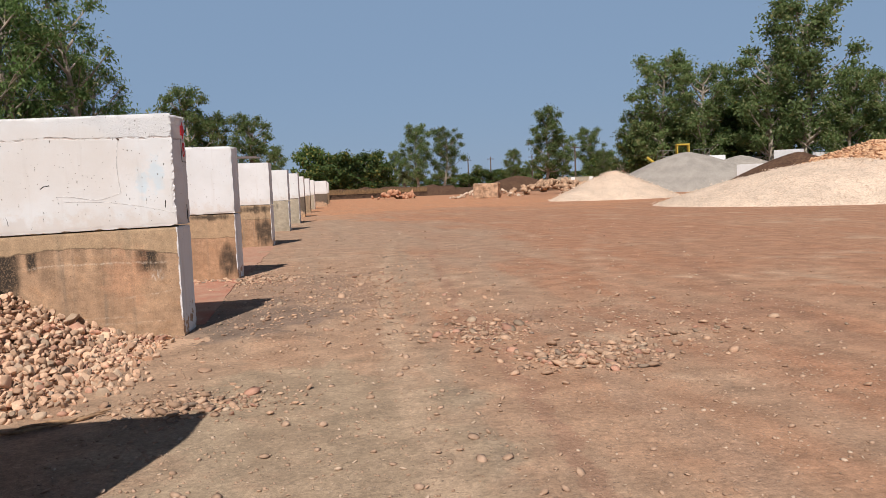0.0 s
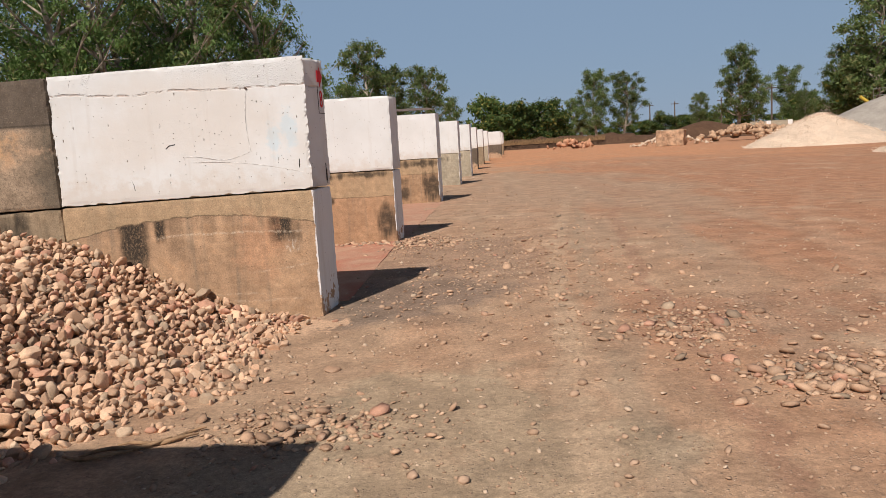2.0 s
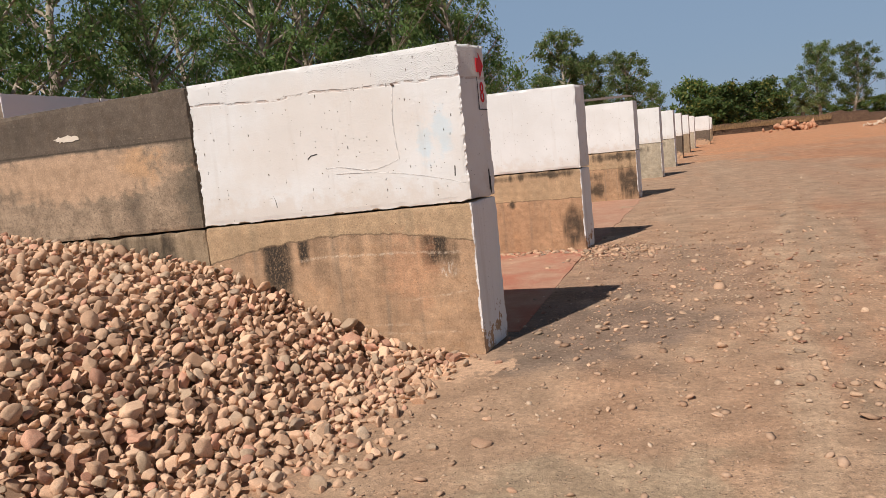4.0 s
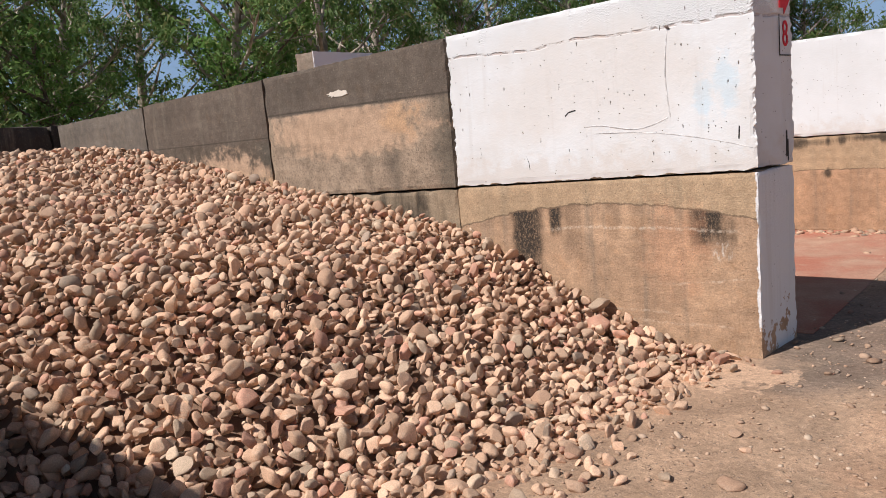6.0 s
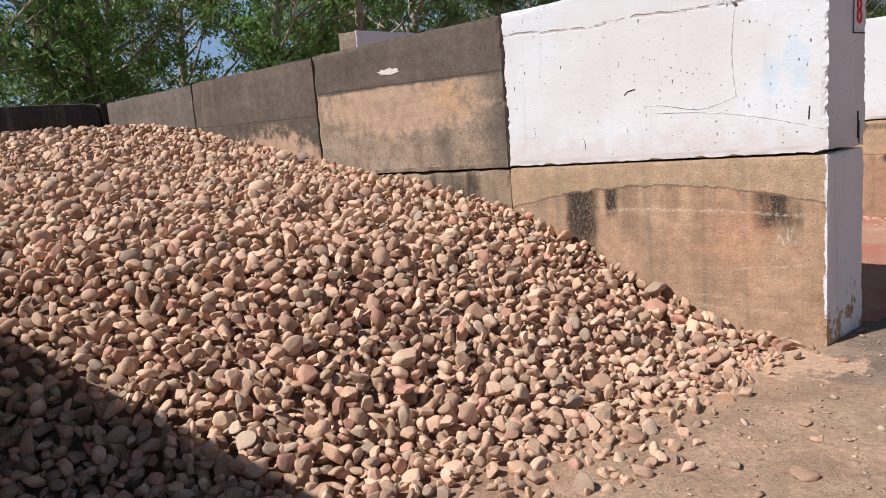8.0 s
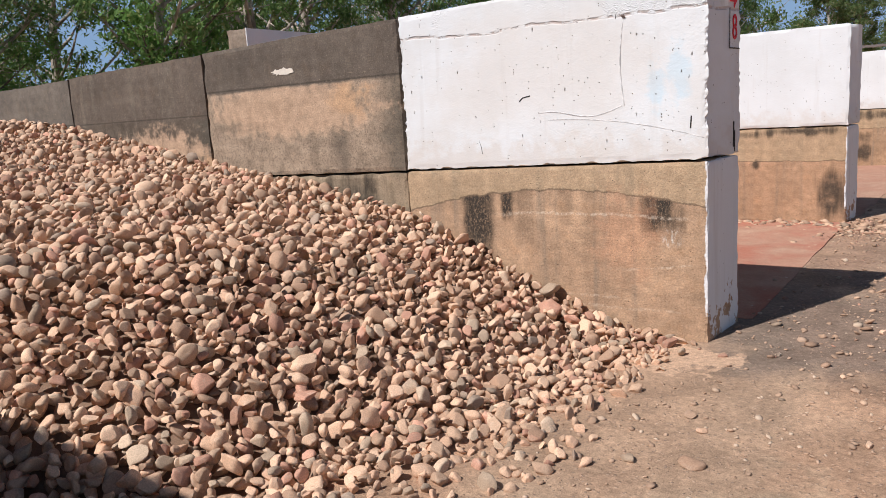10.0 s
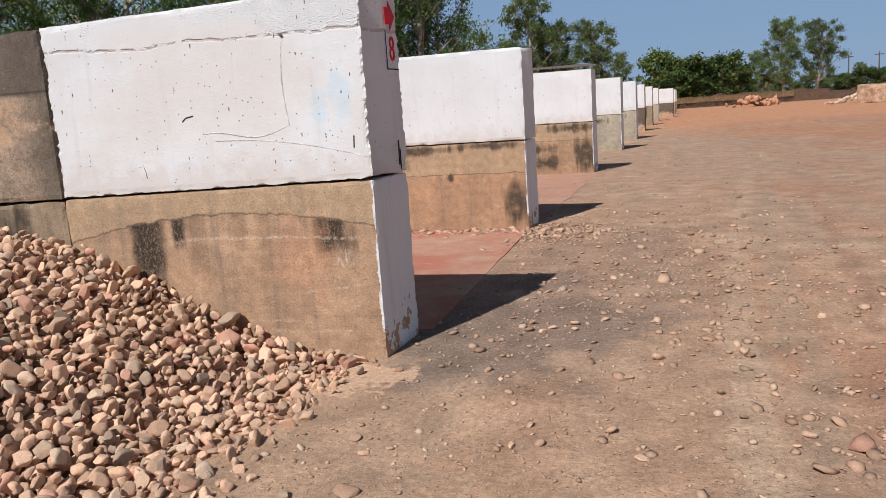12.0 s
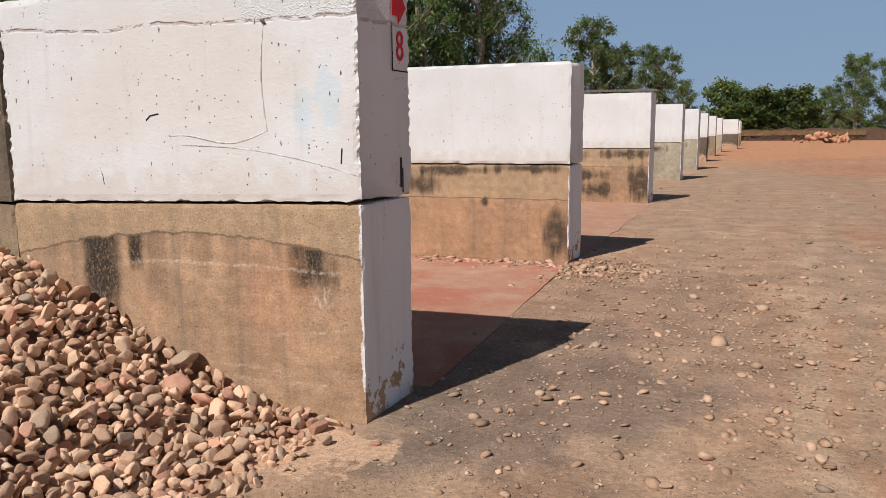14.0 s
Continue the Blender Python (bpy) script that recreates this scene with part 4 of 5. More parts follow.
# ---------------------------------------------------------------- loose stones and gravel on the yard
def loose():
    rng = np.random.default_rng(21)
    flat, ff = stone_shapes(18, 1, 9, 0.8)
    flat = [v * np.array([1, 1, 0.7]) for v in flat]
    pl, sz = [], []

    def add(x, y, s):
        pl.append((x, y, relief(x, y) + s * 0.22))
        sz.append(s)
    # scattered grit, thinner to the right
    for _ in range(17000):
        y = 1.2 + 26 * rng.random() ** 1.7
        x = -1.2 + abs(rng.normal(0, 1)) * (2.6 + 0.22 * y) - 0.4
        if 7.9 < y < 9.4 and x < -1.2 or x < -1.25 and (3 < y < 3.7 or y > 13.9):
            continue
        if x < lerp(y, TOE) + 0.05 and 3.6 < y < 8.7:
            continue
        add(x, y, min(0.045, rng.lognormal(-4.72, 0.60)))
    # clods broken up by wheels
    for cx, cy, rx, ry, n in ((0.2, 11.6, 0.6, 1.3, 800), (1.0, 10.2, 0.8, 1.1, 700), (0.9, 14.5, 0.8, 2.0, 700), (3.1, 8.0, 1.2, 0.6, 700), (3.4, 5.2, 0.9, 0.8, 600), (-0.7, 9.3, 0.5, 0.9, 220)):
        for _ in range(n):
            x, y = rng.normal(cx, rx), rng.normal(cy, ry)
            if x > -1.1:
                add(x, y, min(0.035, rng.lognormal(-4.7, 0.5)))
    grit_n = len(pl)
    # drifts
    for cx, cy, rx, ry, n, m in ((1.85, 7.6, 0.28, 0.36, 420, -3.62), (2.42, 6.25, 0.38, 0.25, 560, -3.45), (3.6, 6.9, 0.6, 0.3, 260, -3.75), (-0.80, 5.74, 0.34, 0.20, 480, -3.8), (0.7, 11.0, 0.8, 1.3, 380, -3.75),
                                 (3.2, 8.2, 1.5, 0.7, 320, -3.85), (1.0, 13.6, 0.9, 1.6, 320, -3.75), (-1.9, 13.72, 0.9, 0.10, 200, -3.15), (-1.8, 13.5, 0.9, 0.25, 500, -3.95), (-0.85, 13.55, 0.38, 0.45, 1200, -3.95), (0.25, 9.3, 0.8, 0.8, 170, -3.6)):
        for _ in range(n):
            add(rng.normal(cx, rx), min(rng.normal(cy, ry), 13.88 if cx < -1 else 99), min(0.08, rng.lognormal(m - 0.28, 0.58)))
    pl, sz = np.array(pl), np.array(sz)
    n = len(pl)
    rots, pick = turns(rng, n, 0.3), rng.integers(0, len(flat), n)
    for lo, hi, name, mat, label in ((0, grit_n, "grit", GRIT, "fine tan grit and clods over the packed earth"), (grit_n, n, "gravel", DRIFT, "drifts of loose tan gravel on the packed earth")):
        tagged(new(name, scatter(name, flat, ff, pl[lo:hi], sz[lo:hi], rots[lo:hi], pick[lo:hi], mat, False)), label, "gravel", "", "stuff")
    # stones lying singly
    singles = ((-0.89, 6.82, 0.075), (-0.36, 9.22, 0.06), (-0.30, 9.33, 0.045), (0.63, 10.1, 0.05), (0.27, 8.34, 0.05), (-0.62, 9.02, 0.04), (-1.15, 8.35, 0.05), (-1.05, 7.35, 0.05),
               (-0.95, 7.2, 0.04), (-1.15, 6.75, 0.06), (-1.3, 6.62, 0.055), (0.15, 9.8, 0.05), (0.95, 8.85, 0.06), (1.55, 9.7, 0.055), (-0.25, 7.35, 0.045), (0.35, 7.3, 0.045),
               (0.75, 9.15, 0.045), (1.9, 10.4, 0.06), (0.05, 10.9, 0.05), (-0.15, 11.6, 0.06), (1.1, 7.6, 0.05), (-1.45, 6.35, 0.05), (-0.6, 6.3, 0.045), (0.5, 11.2, 0.05))
    extra = [(float(rng.uniform(-0.7, 3.0)), float(rng.uniform(6.6, 12.5)), float(rng.uniform(0.02, 0.045))) for _ in range(24)]
    for k, (x, y, s) in enumerate(list(singles) + extra):
        s *= 0.8
        o = new("stone", COBBLES[(k * 5) % len(COBBLES)])
        o.matrix_basis = Matrix.LocRotScale((x, y, relief(x, y) + s * 0.22), Euler((0.1, 0.1, k * 1.7)), (s, s * 0.9, s * 0.75))
        tagged(o, "rounded tan stone lying on the packed earth", "stone", "loose stones on the yard")


loose()


def slab():
    edge = [(-1.18 + 0.015 * noise.noise(Vector((y * 2, 0, 0))), y, 0.014) for y in np.linspace(9.24, 13.92, 24)]
    bm = prism(bmesh.new(), [(-10.9, 9.24, 0.014)] + edge + [(-10.9, 13.92, 0.014)], (0, 0, -0.12))
    ob = part("slab", bm, PADM, None, "red-stained concrete slab inside the bay")
    tagged(ob, "", "slab", "", "structure")
    edge = [(-1.10 + 0.035 * (y - 14.6) + 0.06 * noise.noise(Vector((y * 2, 0, 0))), y, 0.007) for y in np.linspace(14.6, 21.96, 30)]
    bm = prism(bmesh.new(), [(-10.9, 14.6, 0.007)] + edge + [(-10.9, 21.96, 0.007)], (0, 0, -0.12))
    tagged(part("slab", bm, PADM_TAN, None, "dusty pink concrete slab inside the bay"), "", "slab", "", "structure")


slab()


def bark_strips():
    rng = random.Random(3)
    for k, (x, y, a, ln) in enumerate(((-1.75, 5.45, 0.5, 0.5), (-1.6, 5.55, 0.35, 0.42), (-1.85, 5.35, 0.2, 0.36), (-1.5, 5.62, 0.8, 0.3))):
        pts = [(ln * (i / 8 - 0.5), 0.03 * math.sin(i * 0.8 + k), 0.012 + 0.01 * math.sin(i * 0.6 + k) ** 2) for i in range(9)]
        v, f = tube(pts, [0.004 + 0.010 * math.sin(math.pi * (i + 0.5) / 9) for i in range(9)], 6)
        o = new("bark_strip", mesh_of("bark_strip", v, f, TWIG, True))
        o.matrix_basis = pose(x, y, relief(x, y), 0, 0, math.degrees(a))
        tagged(o, "dry curled strip of bark on the ground", "bark strip", "bark strips by the heap")


bark_strips()


# ---------------------------------------------------------------- trees
def leaves(rng, centres, radii, count, size, slim, droop):
    """Many small leaf blades round clump centres, as slim triangles."""
    w = radii ** 1.6
    which = rng.choice(len(centres), count, p=w / w.sum())
    d = rng.normal(size=(count, 3))
    d /= np.linalg.norm(d, axis=1)[:, None]
    p = centres[which] + d * (radii[which] * np.clip(np.abs(rng.normal(0.5, 0.36, count)), 0, 1.15))[:, None] * np.array([1.1, 1.1, 0.8])
    ax = rng.normal(size=(count, 3)) + np.array([0, 0, -droop])
    ax /= np.linalg.norm(ax, axis=1)[:, None]
    sd = np.cross(ax, rng.normal(size=(count, 3)))
    sd /= np.linalg.norm(sd, axis=1)[:, None]
    ln = size * rng.uniform(0.6, 1.4, count)[:, None]
    a, b, c = p + sd * ln * slim, p - sd * ln * slim, p + ax * ln
    v = np.stack([a, b, c], 1).reshape(-1, 3)
    return v, np.arange(count * 3).reshape(-1, 3)


def gum(name, seed, high, spread, count, size, low, clumps, bark, leaf, droop=0.5, slim=0.2, label="tall gum tree with an open grey-green crown"):
    """A tree of height high: bent trunk, limbs to every clump, leafy clumps from the height low upwards."""
    rng = np.random.default_rng(seed)
    tree = tagged(empty(name), label, "tree")
    lean = rng.normal(0, 0.05, 2)
    top = high * 0.80

    def stem(z):
        return Vector((lean[0] * z + 0.25 * math.sin(z * 0.5 + seed), lean[1] * z + 0.25 * math.cos(z * 0.4 + seed) - 0.25, z))
    pts = [stem(top * i / 9) for i in range(10)]
    pts[0] = pts[0] - Vector((0, 0, 0.15))
    base = high * 0.018 + 0.05
    pieces = [tube(pts, [base * (1 - 0.8 * i / 9) * (1.35 if i == 0 else 1) for i in range(10)], 8)]
    cen, rad = [], []
    for k in range(clumps):
        f = (k + rng.random()) / clumps
        z = low + (high * 0.93 - low) * f
        width = spread * (0.55 + 0.45 * math.sin(math.pi * min(1, 0.15 + 0.8 * f)))
        t = k * 2.4 + rng.uniform(-0.5, 0.5)
        r = width * rng.uniform(0.25, 1.0)
        c = stem(min(z, top)) + Vector((r * math.cos(t), r * math.sin(t), 0))
        c.z = z
        cen.append(c[:])
        rad.append(spread * rng.uniform(0.18, 0.46) * (24 / clumps) ** 0.25)
        s = stem(max(0.2 * high, min(top * 0.97, z - 0.55 * r - 0.05 * high)))
        mid = s.lerp(c, 0.5) + Vector((0, 0, -0.08 * r))
        th = base * rng.uniform(0.22, 0.4)
        pieces.append(tube([s, mid, c], [th, th * 0.7, th * 0.25], 5))
        for _ in range(2):
            e = c + Vector(rng.normal(0, 0.6, 3)) * rad[-1]
            pieces.append(tube([mid.lerp(c, 0.5), e], [th * 0.35, th * 0.1], 4))
    v, f = joined(pieces)
    child("trunk", mesh_of("trunk", v, f, bark, True), tree)
    v, f = leaves(rng, np.array(cen), np.array(rad), count, size, slim, droop)
    child("crown", big_mesh("crown", v, f, leaf), tree)
    return tree


def palm(seed=2):
    tree = tagged(empty("palm_tree"), "shaggy date palm with arching fronds", "palm tree")
    v, f = tube([(0, 0, -0.2), (0.1, 0, 1.5), (0.1, 0.05, 3.2)], [0.35, 0.3, 0.3], 9)
    child("trunk", mesh_of("trunk", v, f, BARK_D, True), tree)
    rng = random.Random(seed)
    for k in range(34):
        t, up, ln = k * 2.4, rng.uniform(-0.7, 1.25), rng.uniform(2.2, 3.0)
        spine = []
        for i in range(9):
            s = i / 8 * ln
            spine.append(Vector((0.1 + math.cos(t) * s * math.cos(up) * 0.9, math.sin(t) * s * math.cos(up) * 0.9, 3.2 + s * math.sin(up) - 0.16 * s * s)))
        vs, fs = tube(spine, [0.04 - 0.004 * i for i in range(9)], 4)
        side = Vector((-math.sin(t), math.cos(t), 0))
        for i in range(1, 9):
            for q in (-1, 1):
                for h in (0.0, 0.5):
                    p = spine[i - 1].lerp(spine[i], h)
                    d = (spine[i] - spine[i - 1]).normalized()
                    e = p + (side * q * 0.5 + d * 0.35 + Vector((0, 0, -0.15)))
                    o = len(vs)
                    vs += [p, p + d * 0.10, e]
                    fs.append((o, o + 1, o + 2))
        child("frond", mesh_of("frond", vs, fs, LEAF_P), tree)
    return tree


def at_bearing(az, dist):
    return 0.2 + dist * math.sin(radians(az)), 1.0 + dist * math.cos(radians(az))


def plant(proto, x, y, scale, turn, wide=1.0):
    o = copy_thing(proto, pose(x, y, -0.05, 0, 0, turn))
    o.scale = (scale * wide, scale * wide, scale)
    return o


def woods():
    rng = random.Random(8)
    near = [gum("gum_tree", s, 14.0, 3.8, 9500, 0.235, 1.2, 36, BARK, LEAF_A, 0.9, 0.21, "tall gum tree with pale trunk and drooping leaves behind the bays") for s in (1, 2, 3)]
    fresh = [gum("wattle_tree", s, 9.0, 3.4, 9000, 0.21, 0.7, 34, BARK_D, LEAF_B, 0.3, 0.24, "bright green bushy tree behind the back wall") for s in (4, 5)]
    far = [gum("gum_tree", s, 14.0, 3.4, 15000, 0.25, 3.4, 46, BARK, LEAF_F, 0.5, 0.32, "distant gum tree with a patchy open crown") for s in (6, 7, 8)]
    dense = [gum("mango_tree", s, 9.0, 4.2, 7500, 0.48, 0.8, 50, BARK_D, LEAF_C, 0.2, 0.3, "dense dark rounded mango tree") for s in (9, 10)]
    # belt behind the back wall
    count = 0
    for row, (x0, step) in enumerate(((-24.0, 5.0), (-31.5, 5.8), (-42, 8.0))):
        y = -4.0
        while y < 76 + row * 10:
            proto = rng.choice(fresh) if rng.random() < (0.36 if row < 2 else 0.15) else rng.choice(near)
            tall = proto in near
            lim = 1.0 if y < 60 else 0.95
            plant(proto, x0 + rng.uniform(-1.8, 1.8), y + rng.uniform(-1.4, 1.4), rng.uniform(0.82, 1.15) * lim, rng.uniform(0, 360))
            y += step * (1.0 if tall else 0.75)
            count += 1
    for az, d, h, kind in ((-15.8, 60, 17.5, 0), (-14.6, 66, 13.5, 1), (-18.2, 58, 18.5, 2), (-17.0, 64, 15, 1), (-19.8, 62, 19, 0), (-21.6, 56, 18.5, 1), (-23.8, 53, 18, 2), (-26.2, 49, 17, 0), (-20.7, 70, 19, 2), (-28.8, 46, 16, 1), (-15.0, 70, 14, 2), (-12.6, 88, 10.5, 1), (-11.2, 92, 9.0, 0), (-9.7, 94, 9.5, 2), (-3.2, 112, 7.0, 1), (-5.4, 110, 9.0, 0)):
        x, y = at_bearing(az, d)
        plant(near[kind], x, y, h / 14.0, rng.uniform(0, 360))
    for az, d, h in ((-67, 25, 6.5), (-55.5, 27, 8.0)):
        x, y = at_bearing(az, d)
        plant(fresh[int(d) % 2], x, y + 3, h / 9.0, rng.uniform(0, 360))
    # single trees: bearing, distance, height, protos
    for az, d, h, kind in ((-8.0, 95, 13.6, 0), (-6.6, 97, 11.0, 1), (-4.3, 105, 11.6, 2), (-2.2, 120, 8.2, 0), (8.4, 150, 13.2, 1), (10.4, 152, 12.6, 2), (6.6, 150, 8.2, 0),
                           (15.6, 190, 9.5, 1), (18.0, 150, 15.2, 0), (19.0, 155, 10.5, 2), (21.2, 150, 11.2, 1), (22.2, 140, 6.5, 2), (12.8, 210, 6.5, 0), (17.0, 200, 7.0, 2)):
        x, y = at_bearing(az, d)
        plant(far[kind], x, y, 1.1 * h / 14.0, rng.uniform(0, 360))
    for az, d, h, wide in ((0.6, 130, 9.2, 1.0), (2.6, 128, 7.6, 1.3), (4.4, 132, 8.0, 1.1), (5.4, 140, 6.6, 1.2), (1.6, 150, 7.8, 1.4), (13.4, 170, 5.0, 1.6), (22.0, 150, 7.0, 1.0)):
        x, y = at_bearing(az, d)
        plant(dense[int(h * 10) % 2], x, y, h / 9.0, rng.uniform(0, 360), wide)
    # tall stand on the right
    for az, d, h, kind in ((24.4, 105, 11.0, 0), (26.7, 100, 18.0, 1), (28.9, 98, 15.8, 2), (31.2, 104, 14.0, 0), (33.4, 98, 17.5, 2), (35.7, 98, 23.0, 1), (38.6, 94, 13.0, 0), (40.8, 90, 12.5, 1), (44, 88, 13, 2)):
        x, y = at_bearing(az, d)
        plant(far[kind], x, y, h / 14.0, rng.uniform(0, 360), 1.05)
    for az, d, h in ((25.2, 92, 8.5), (27.0, 90, 9.5), (29.2, 92, 9.0), (31.2, 90, 10.5), (33.4, 88, 9.5), (35.4, 88, 10.5), (37.4, 86, 9.5), (39.4, 84, 10.5), (41.6, 82, 10), (44.5, 80, 10), (48, 78, 10)):
        x, y = at_bearing(az, d + 16)
        plant(rng.choice(fresh + dense[:1]), x, y, h / 9.0, rng.uniform(0, 360), 1.25)
    # low far scrub closing the horizon
    for k in range(20):
        x, y = at_bearing(-14 + k * 2.0 + rng.uniform(-0.5, 0.5), 235 + rng.uniform(-15, 25))
        plant(rng.choice(dense), x, y, rng.uniform(0.45, 0.72), rng.uniform(0, 360), 2.0)
    x, y = at_bearing(7.3, 140)
    p = palm()
    p.matrix_basis = pose(x, y, 0)
    p.scale = (1.0, 1.0, 1.0)
    x, y = at_bearing(3.4, 138)
    plant(p, x, y, 1.55, 40, 0.8)
    for proto in near + fresh + far + dense:
        for o in (*proto.children, proto):
            bpy.data.objects.remove(o)


woods()


# ---------------------------------------------------------------- stockpiles
def heap(name, x, y, rx, ry, high, mat, label, seed, rot=0.0, sharp=1.15, flat=0.0, category="gravel pile", pebbles=None):
    n, m = 96, 40
    vs = [(0, 0, high * (1 - flat))]
    fs = []
    for j in range(1, m + 1):
        for i in range(n):
            t, r = 2 * math.pi * i / n, j / m
            w = 1 + 0.10 * noise.noise(Vector((math.cos(t) * 1.2, math.sin(t) * 1.2, seed)))
            px, py = rx * r * w * math.cos(t), ry * r * w * math.sin(t)
            z = high * min(1 - flat, max(0, 1 - r ** sharp)) * (1 - 0.10 * r * noise.noise(Vector((px * 0.4, py * 0.4, seed))))
            z += 0.05 * noise.noise(Vector((px * 1.5, py * 1.5, seed))) * (1 - r)
            vs.append((px, py, max(z, 0) + 0.012 - (0.06 if j == m else 0)))
    for i in range(n):
        fs.append((0, 1 + i, 1 + (i + 1) % n))
    for j in range(m - 1):
        o = 1 + j * n
        fs += [(o + i, o + n + i, o + n + (i + 1) % n, o + (i + 1) % n) for i in range(n)]
    ob = new(name, mesh_of(name, vs, fs, mat, True))
    ob.matrix_basis = pose(x, y, 0, 0, 0, rot)
    if pebbles:
        cnt, size, pm = pebbles
        rng = np.random.default_rng(seed)
        sh, sf = stone_shapes(10, 1, seed, 0.8)
        idx = rng.integers(1, len(vs) - n, cnt)
        p = np.array(vs)[idx] + np.concatenate([rng.normal(0, 0.16, (cnt, 2)), rng.uniform(-0.02, 0.02, (cnt, 1))], 1)
        kid = child("surface_gravel", scatter("surface_gravel", sh, sf, p, size * rng.uniform(0.6, 1.4, cnt), turns(rng, cnt, 0.5), rng.integers(0, 10, cnt), pm, False), ob)
        tagged(kid, "loose pebbles over the heap", "", "", "stuff")
    return tagged(ob, label, category)


def far_things():
    rng = np.random.default_rng(3)
    rock, rf = stone_shapes(12, 1, 30, 1.0)
    x, y = at_bearing(23.1, 60)
    heap("stockpile", x, y, 5.3, 4.6, 2.15, CREAM, "cream gravel heap on red earth", 1, 0, 1.1, pebbles=(4200, 0.04, CREAM_P))
    x, y = at_bearing(38.6, 42)
    heap("stockpile", x, y, 9.3, 5.5, 2.1, CREAM, "broad pale cream gravel heap", 2, -35, 1.5, pebbles=(5500, 0.036, CREAM_P))
    x, y = at_bearing(28.2, 84)
    heap("stockpile", x, y, 9.5, 7.0, 4.05, GREY, "tall heap of fine grey gravel", 3, -28, 1.45)
    x, y = at_bearing(31.8, 90)
    heap("stockpile", x, y, 9.0, 6.0, 3.6, GREY, "grey gravel heap behind", 4, -28, 1.25)
    x, y = at_bearing(40.5, 58)
    heap("stockpile", x, y, 9.5, 6.0, 3.4, ORANGE, "heap of orange broken rock", 5, -40, 1.3, pebbles=(3000, 0.13, ORANGE_P))
    x, y = at_bearing(35.6, 66)
    heap("soil_pile", x, y, 7.0, 4.0, 3.1, MULCH, "long heap of dark brown soil", 6, -35, 1.3, 0.0, "soil pile")
    x, y = at_bearing(15.9, 128)
    heap("soil_pile", x, y, 8.5, 4.0, 2.7, MULCH, "dark brown soil heap by the far trees", 7, -15, 1.3, 0.0, "soil pile")
    # long earth bank with dry grass before the far trees
    vs, fs = [], []
    n, prof = 70, ((-3.0, -0.05), (-1.6, 0.9), (-0.4, 1.45), (0.6, 1.4), (2.0, 0.7), (3.2, -0.05))
    for i in range(n + 1):
        az = -1.5 + 15.5 * i / n
        bx, by = at_bearing(az, 116 + 8 * i / n)
        for k, (o, z) in enumerate(prof):
            vs.append((bx + 0.6 * noise.noise(Vector((i * 0.4, k, 0))), by + o, z * (1 + 0.35 * noise.noise(Vector((i * 0.25, k * 0.7, 2)))) * (1 if az < 11 else 0.75)))
    q = len(prof)
    for i in range(n):
        fs += [(i * q + k, (i + 1) * q + k, (i + 1) * q + k + 1, i * q + k + 1) for k in range(q - 1)]
    tagged(new("earth_bank", mesh_of("earth_bank", vs, fs, MULCH, True)), "low dark earth bank along the far edge of the yard", "earth bank", "", "structure")
    cnt = 5000
    az = rng.uniform(-1.5, 9, cnt)
    ds = 115 + 8 * (az + 1.5) / 15.5 + rng.normal(0, 1.2, cnt)
    bx, by = 0.2 + ds * np.sin(np.radians(az)), 1.0 + ds * np.cos(np.radians(az))
    h = rng.uniform(0.3, 0.9, cnt)
    dx = rng.normal(0, 0.15, cnt)
    a = np.stack([bx - 0.05, by, np.full(cnt, 0.7)], 1)
    b = np.stack([bx + 0.05, by, np.full(cnt, 0.7)], 1)
    c = np.stack([bx + dx, by + rng.normal(0, 0.1, cnt), 0.7 + h], 1)
    tagged(new("dry_grass", big_mesh("dry_grass", np.stack([a, b, c], 1).reshape(-1, 3), np.arange(cnt * 3).reshape(-1, 3), GRASS)), "dry straw-coloured grass on the bank", "grass", "", "stuff")

    def rubble(name, az, d, n, rx, ry, high, size, mat, label):
        x, y = at_bearing(az, d)
        u, v = rng.normal(0, 0.42, n), rng.normal(0, 0.42, n)
        z = high * np.maximum(0, 1 - np.sqrt(u * u + v * v)) + 0.1
        pl = np.stack([u * rx, v * ry, z], 1)
        ob = new(name, scatter(name, rock, rf, pl, size * rng.uniform(0.5, 1.4, n), turns(rng, n, 0.8), rng.integers(0, 12, n), mat, False))
        ob.matrix_basis = pose(x, y, 0, 0, 0, -az)
        tagged(ob, label, "rubble", "", "stuff")
    rubble("rubble", 6.6, 96, 34, 4.2, 1.5, 0.9, 0.55, REDROCK, "scattered heap of reddish boulders")
    rubble("rubble", 13.6, 84, 220, 3.4, 1.6, 1.3, 0.24, CREAM, "heap of pale broken stone beside a boulder")
    rubble("rubble", 19.0, 92, 130, 8.0, 2.4, 1.6, 0.55, ROCK, "long heap of brown quarried rock")
    # the big squared boulder
    x, y = at_bearing(13.6, 80)
    bm = boxed(-1.35, 1.35, -0.85, 0.85, -0.05, 1.55, 0.12)
    bmesh.ops.subdivide_edges(bm, edges=bm.edges[:], cuts=5, use_grid_fill=True)
    for v in bm.verts:
        v.co += Vector((noise.noise(v.co * 1.3), noise.noise(v.co * 1.3 + Vector((9, 0, 0))), 0.6 * noise.noise(v.co * 1.3 + Vector((0, 9, 0))))) * 0.16
    ob = part("boulder", bm, ROCK, None, "large squared tan sandstone boulder")
    ob.matrix_basis = pose(x, y, 0.02, 0, 0, -22)
    tagged(ob, "", "boulder")

    # bays along the right-hand side
    me = block_mesh("concrete_block", WHITE, LENGTH, DEPTH, 1.19, 5, 10, 3, 5, 0.03)
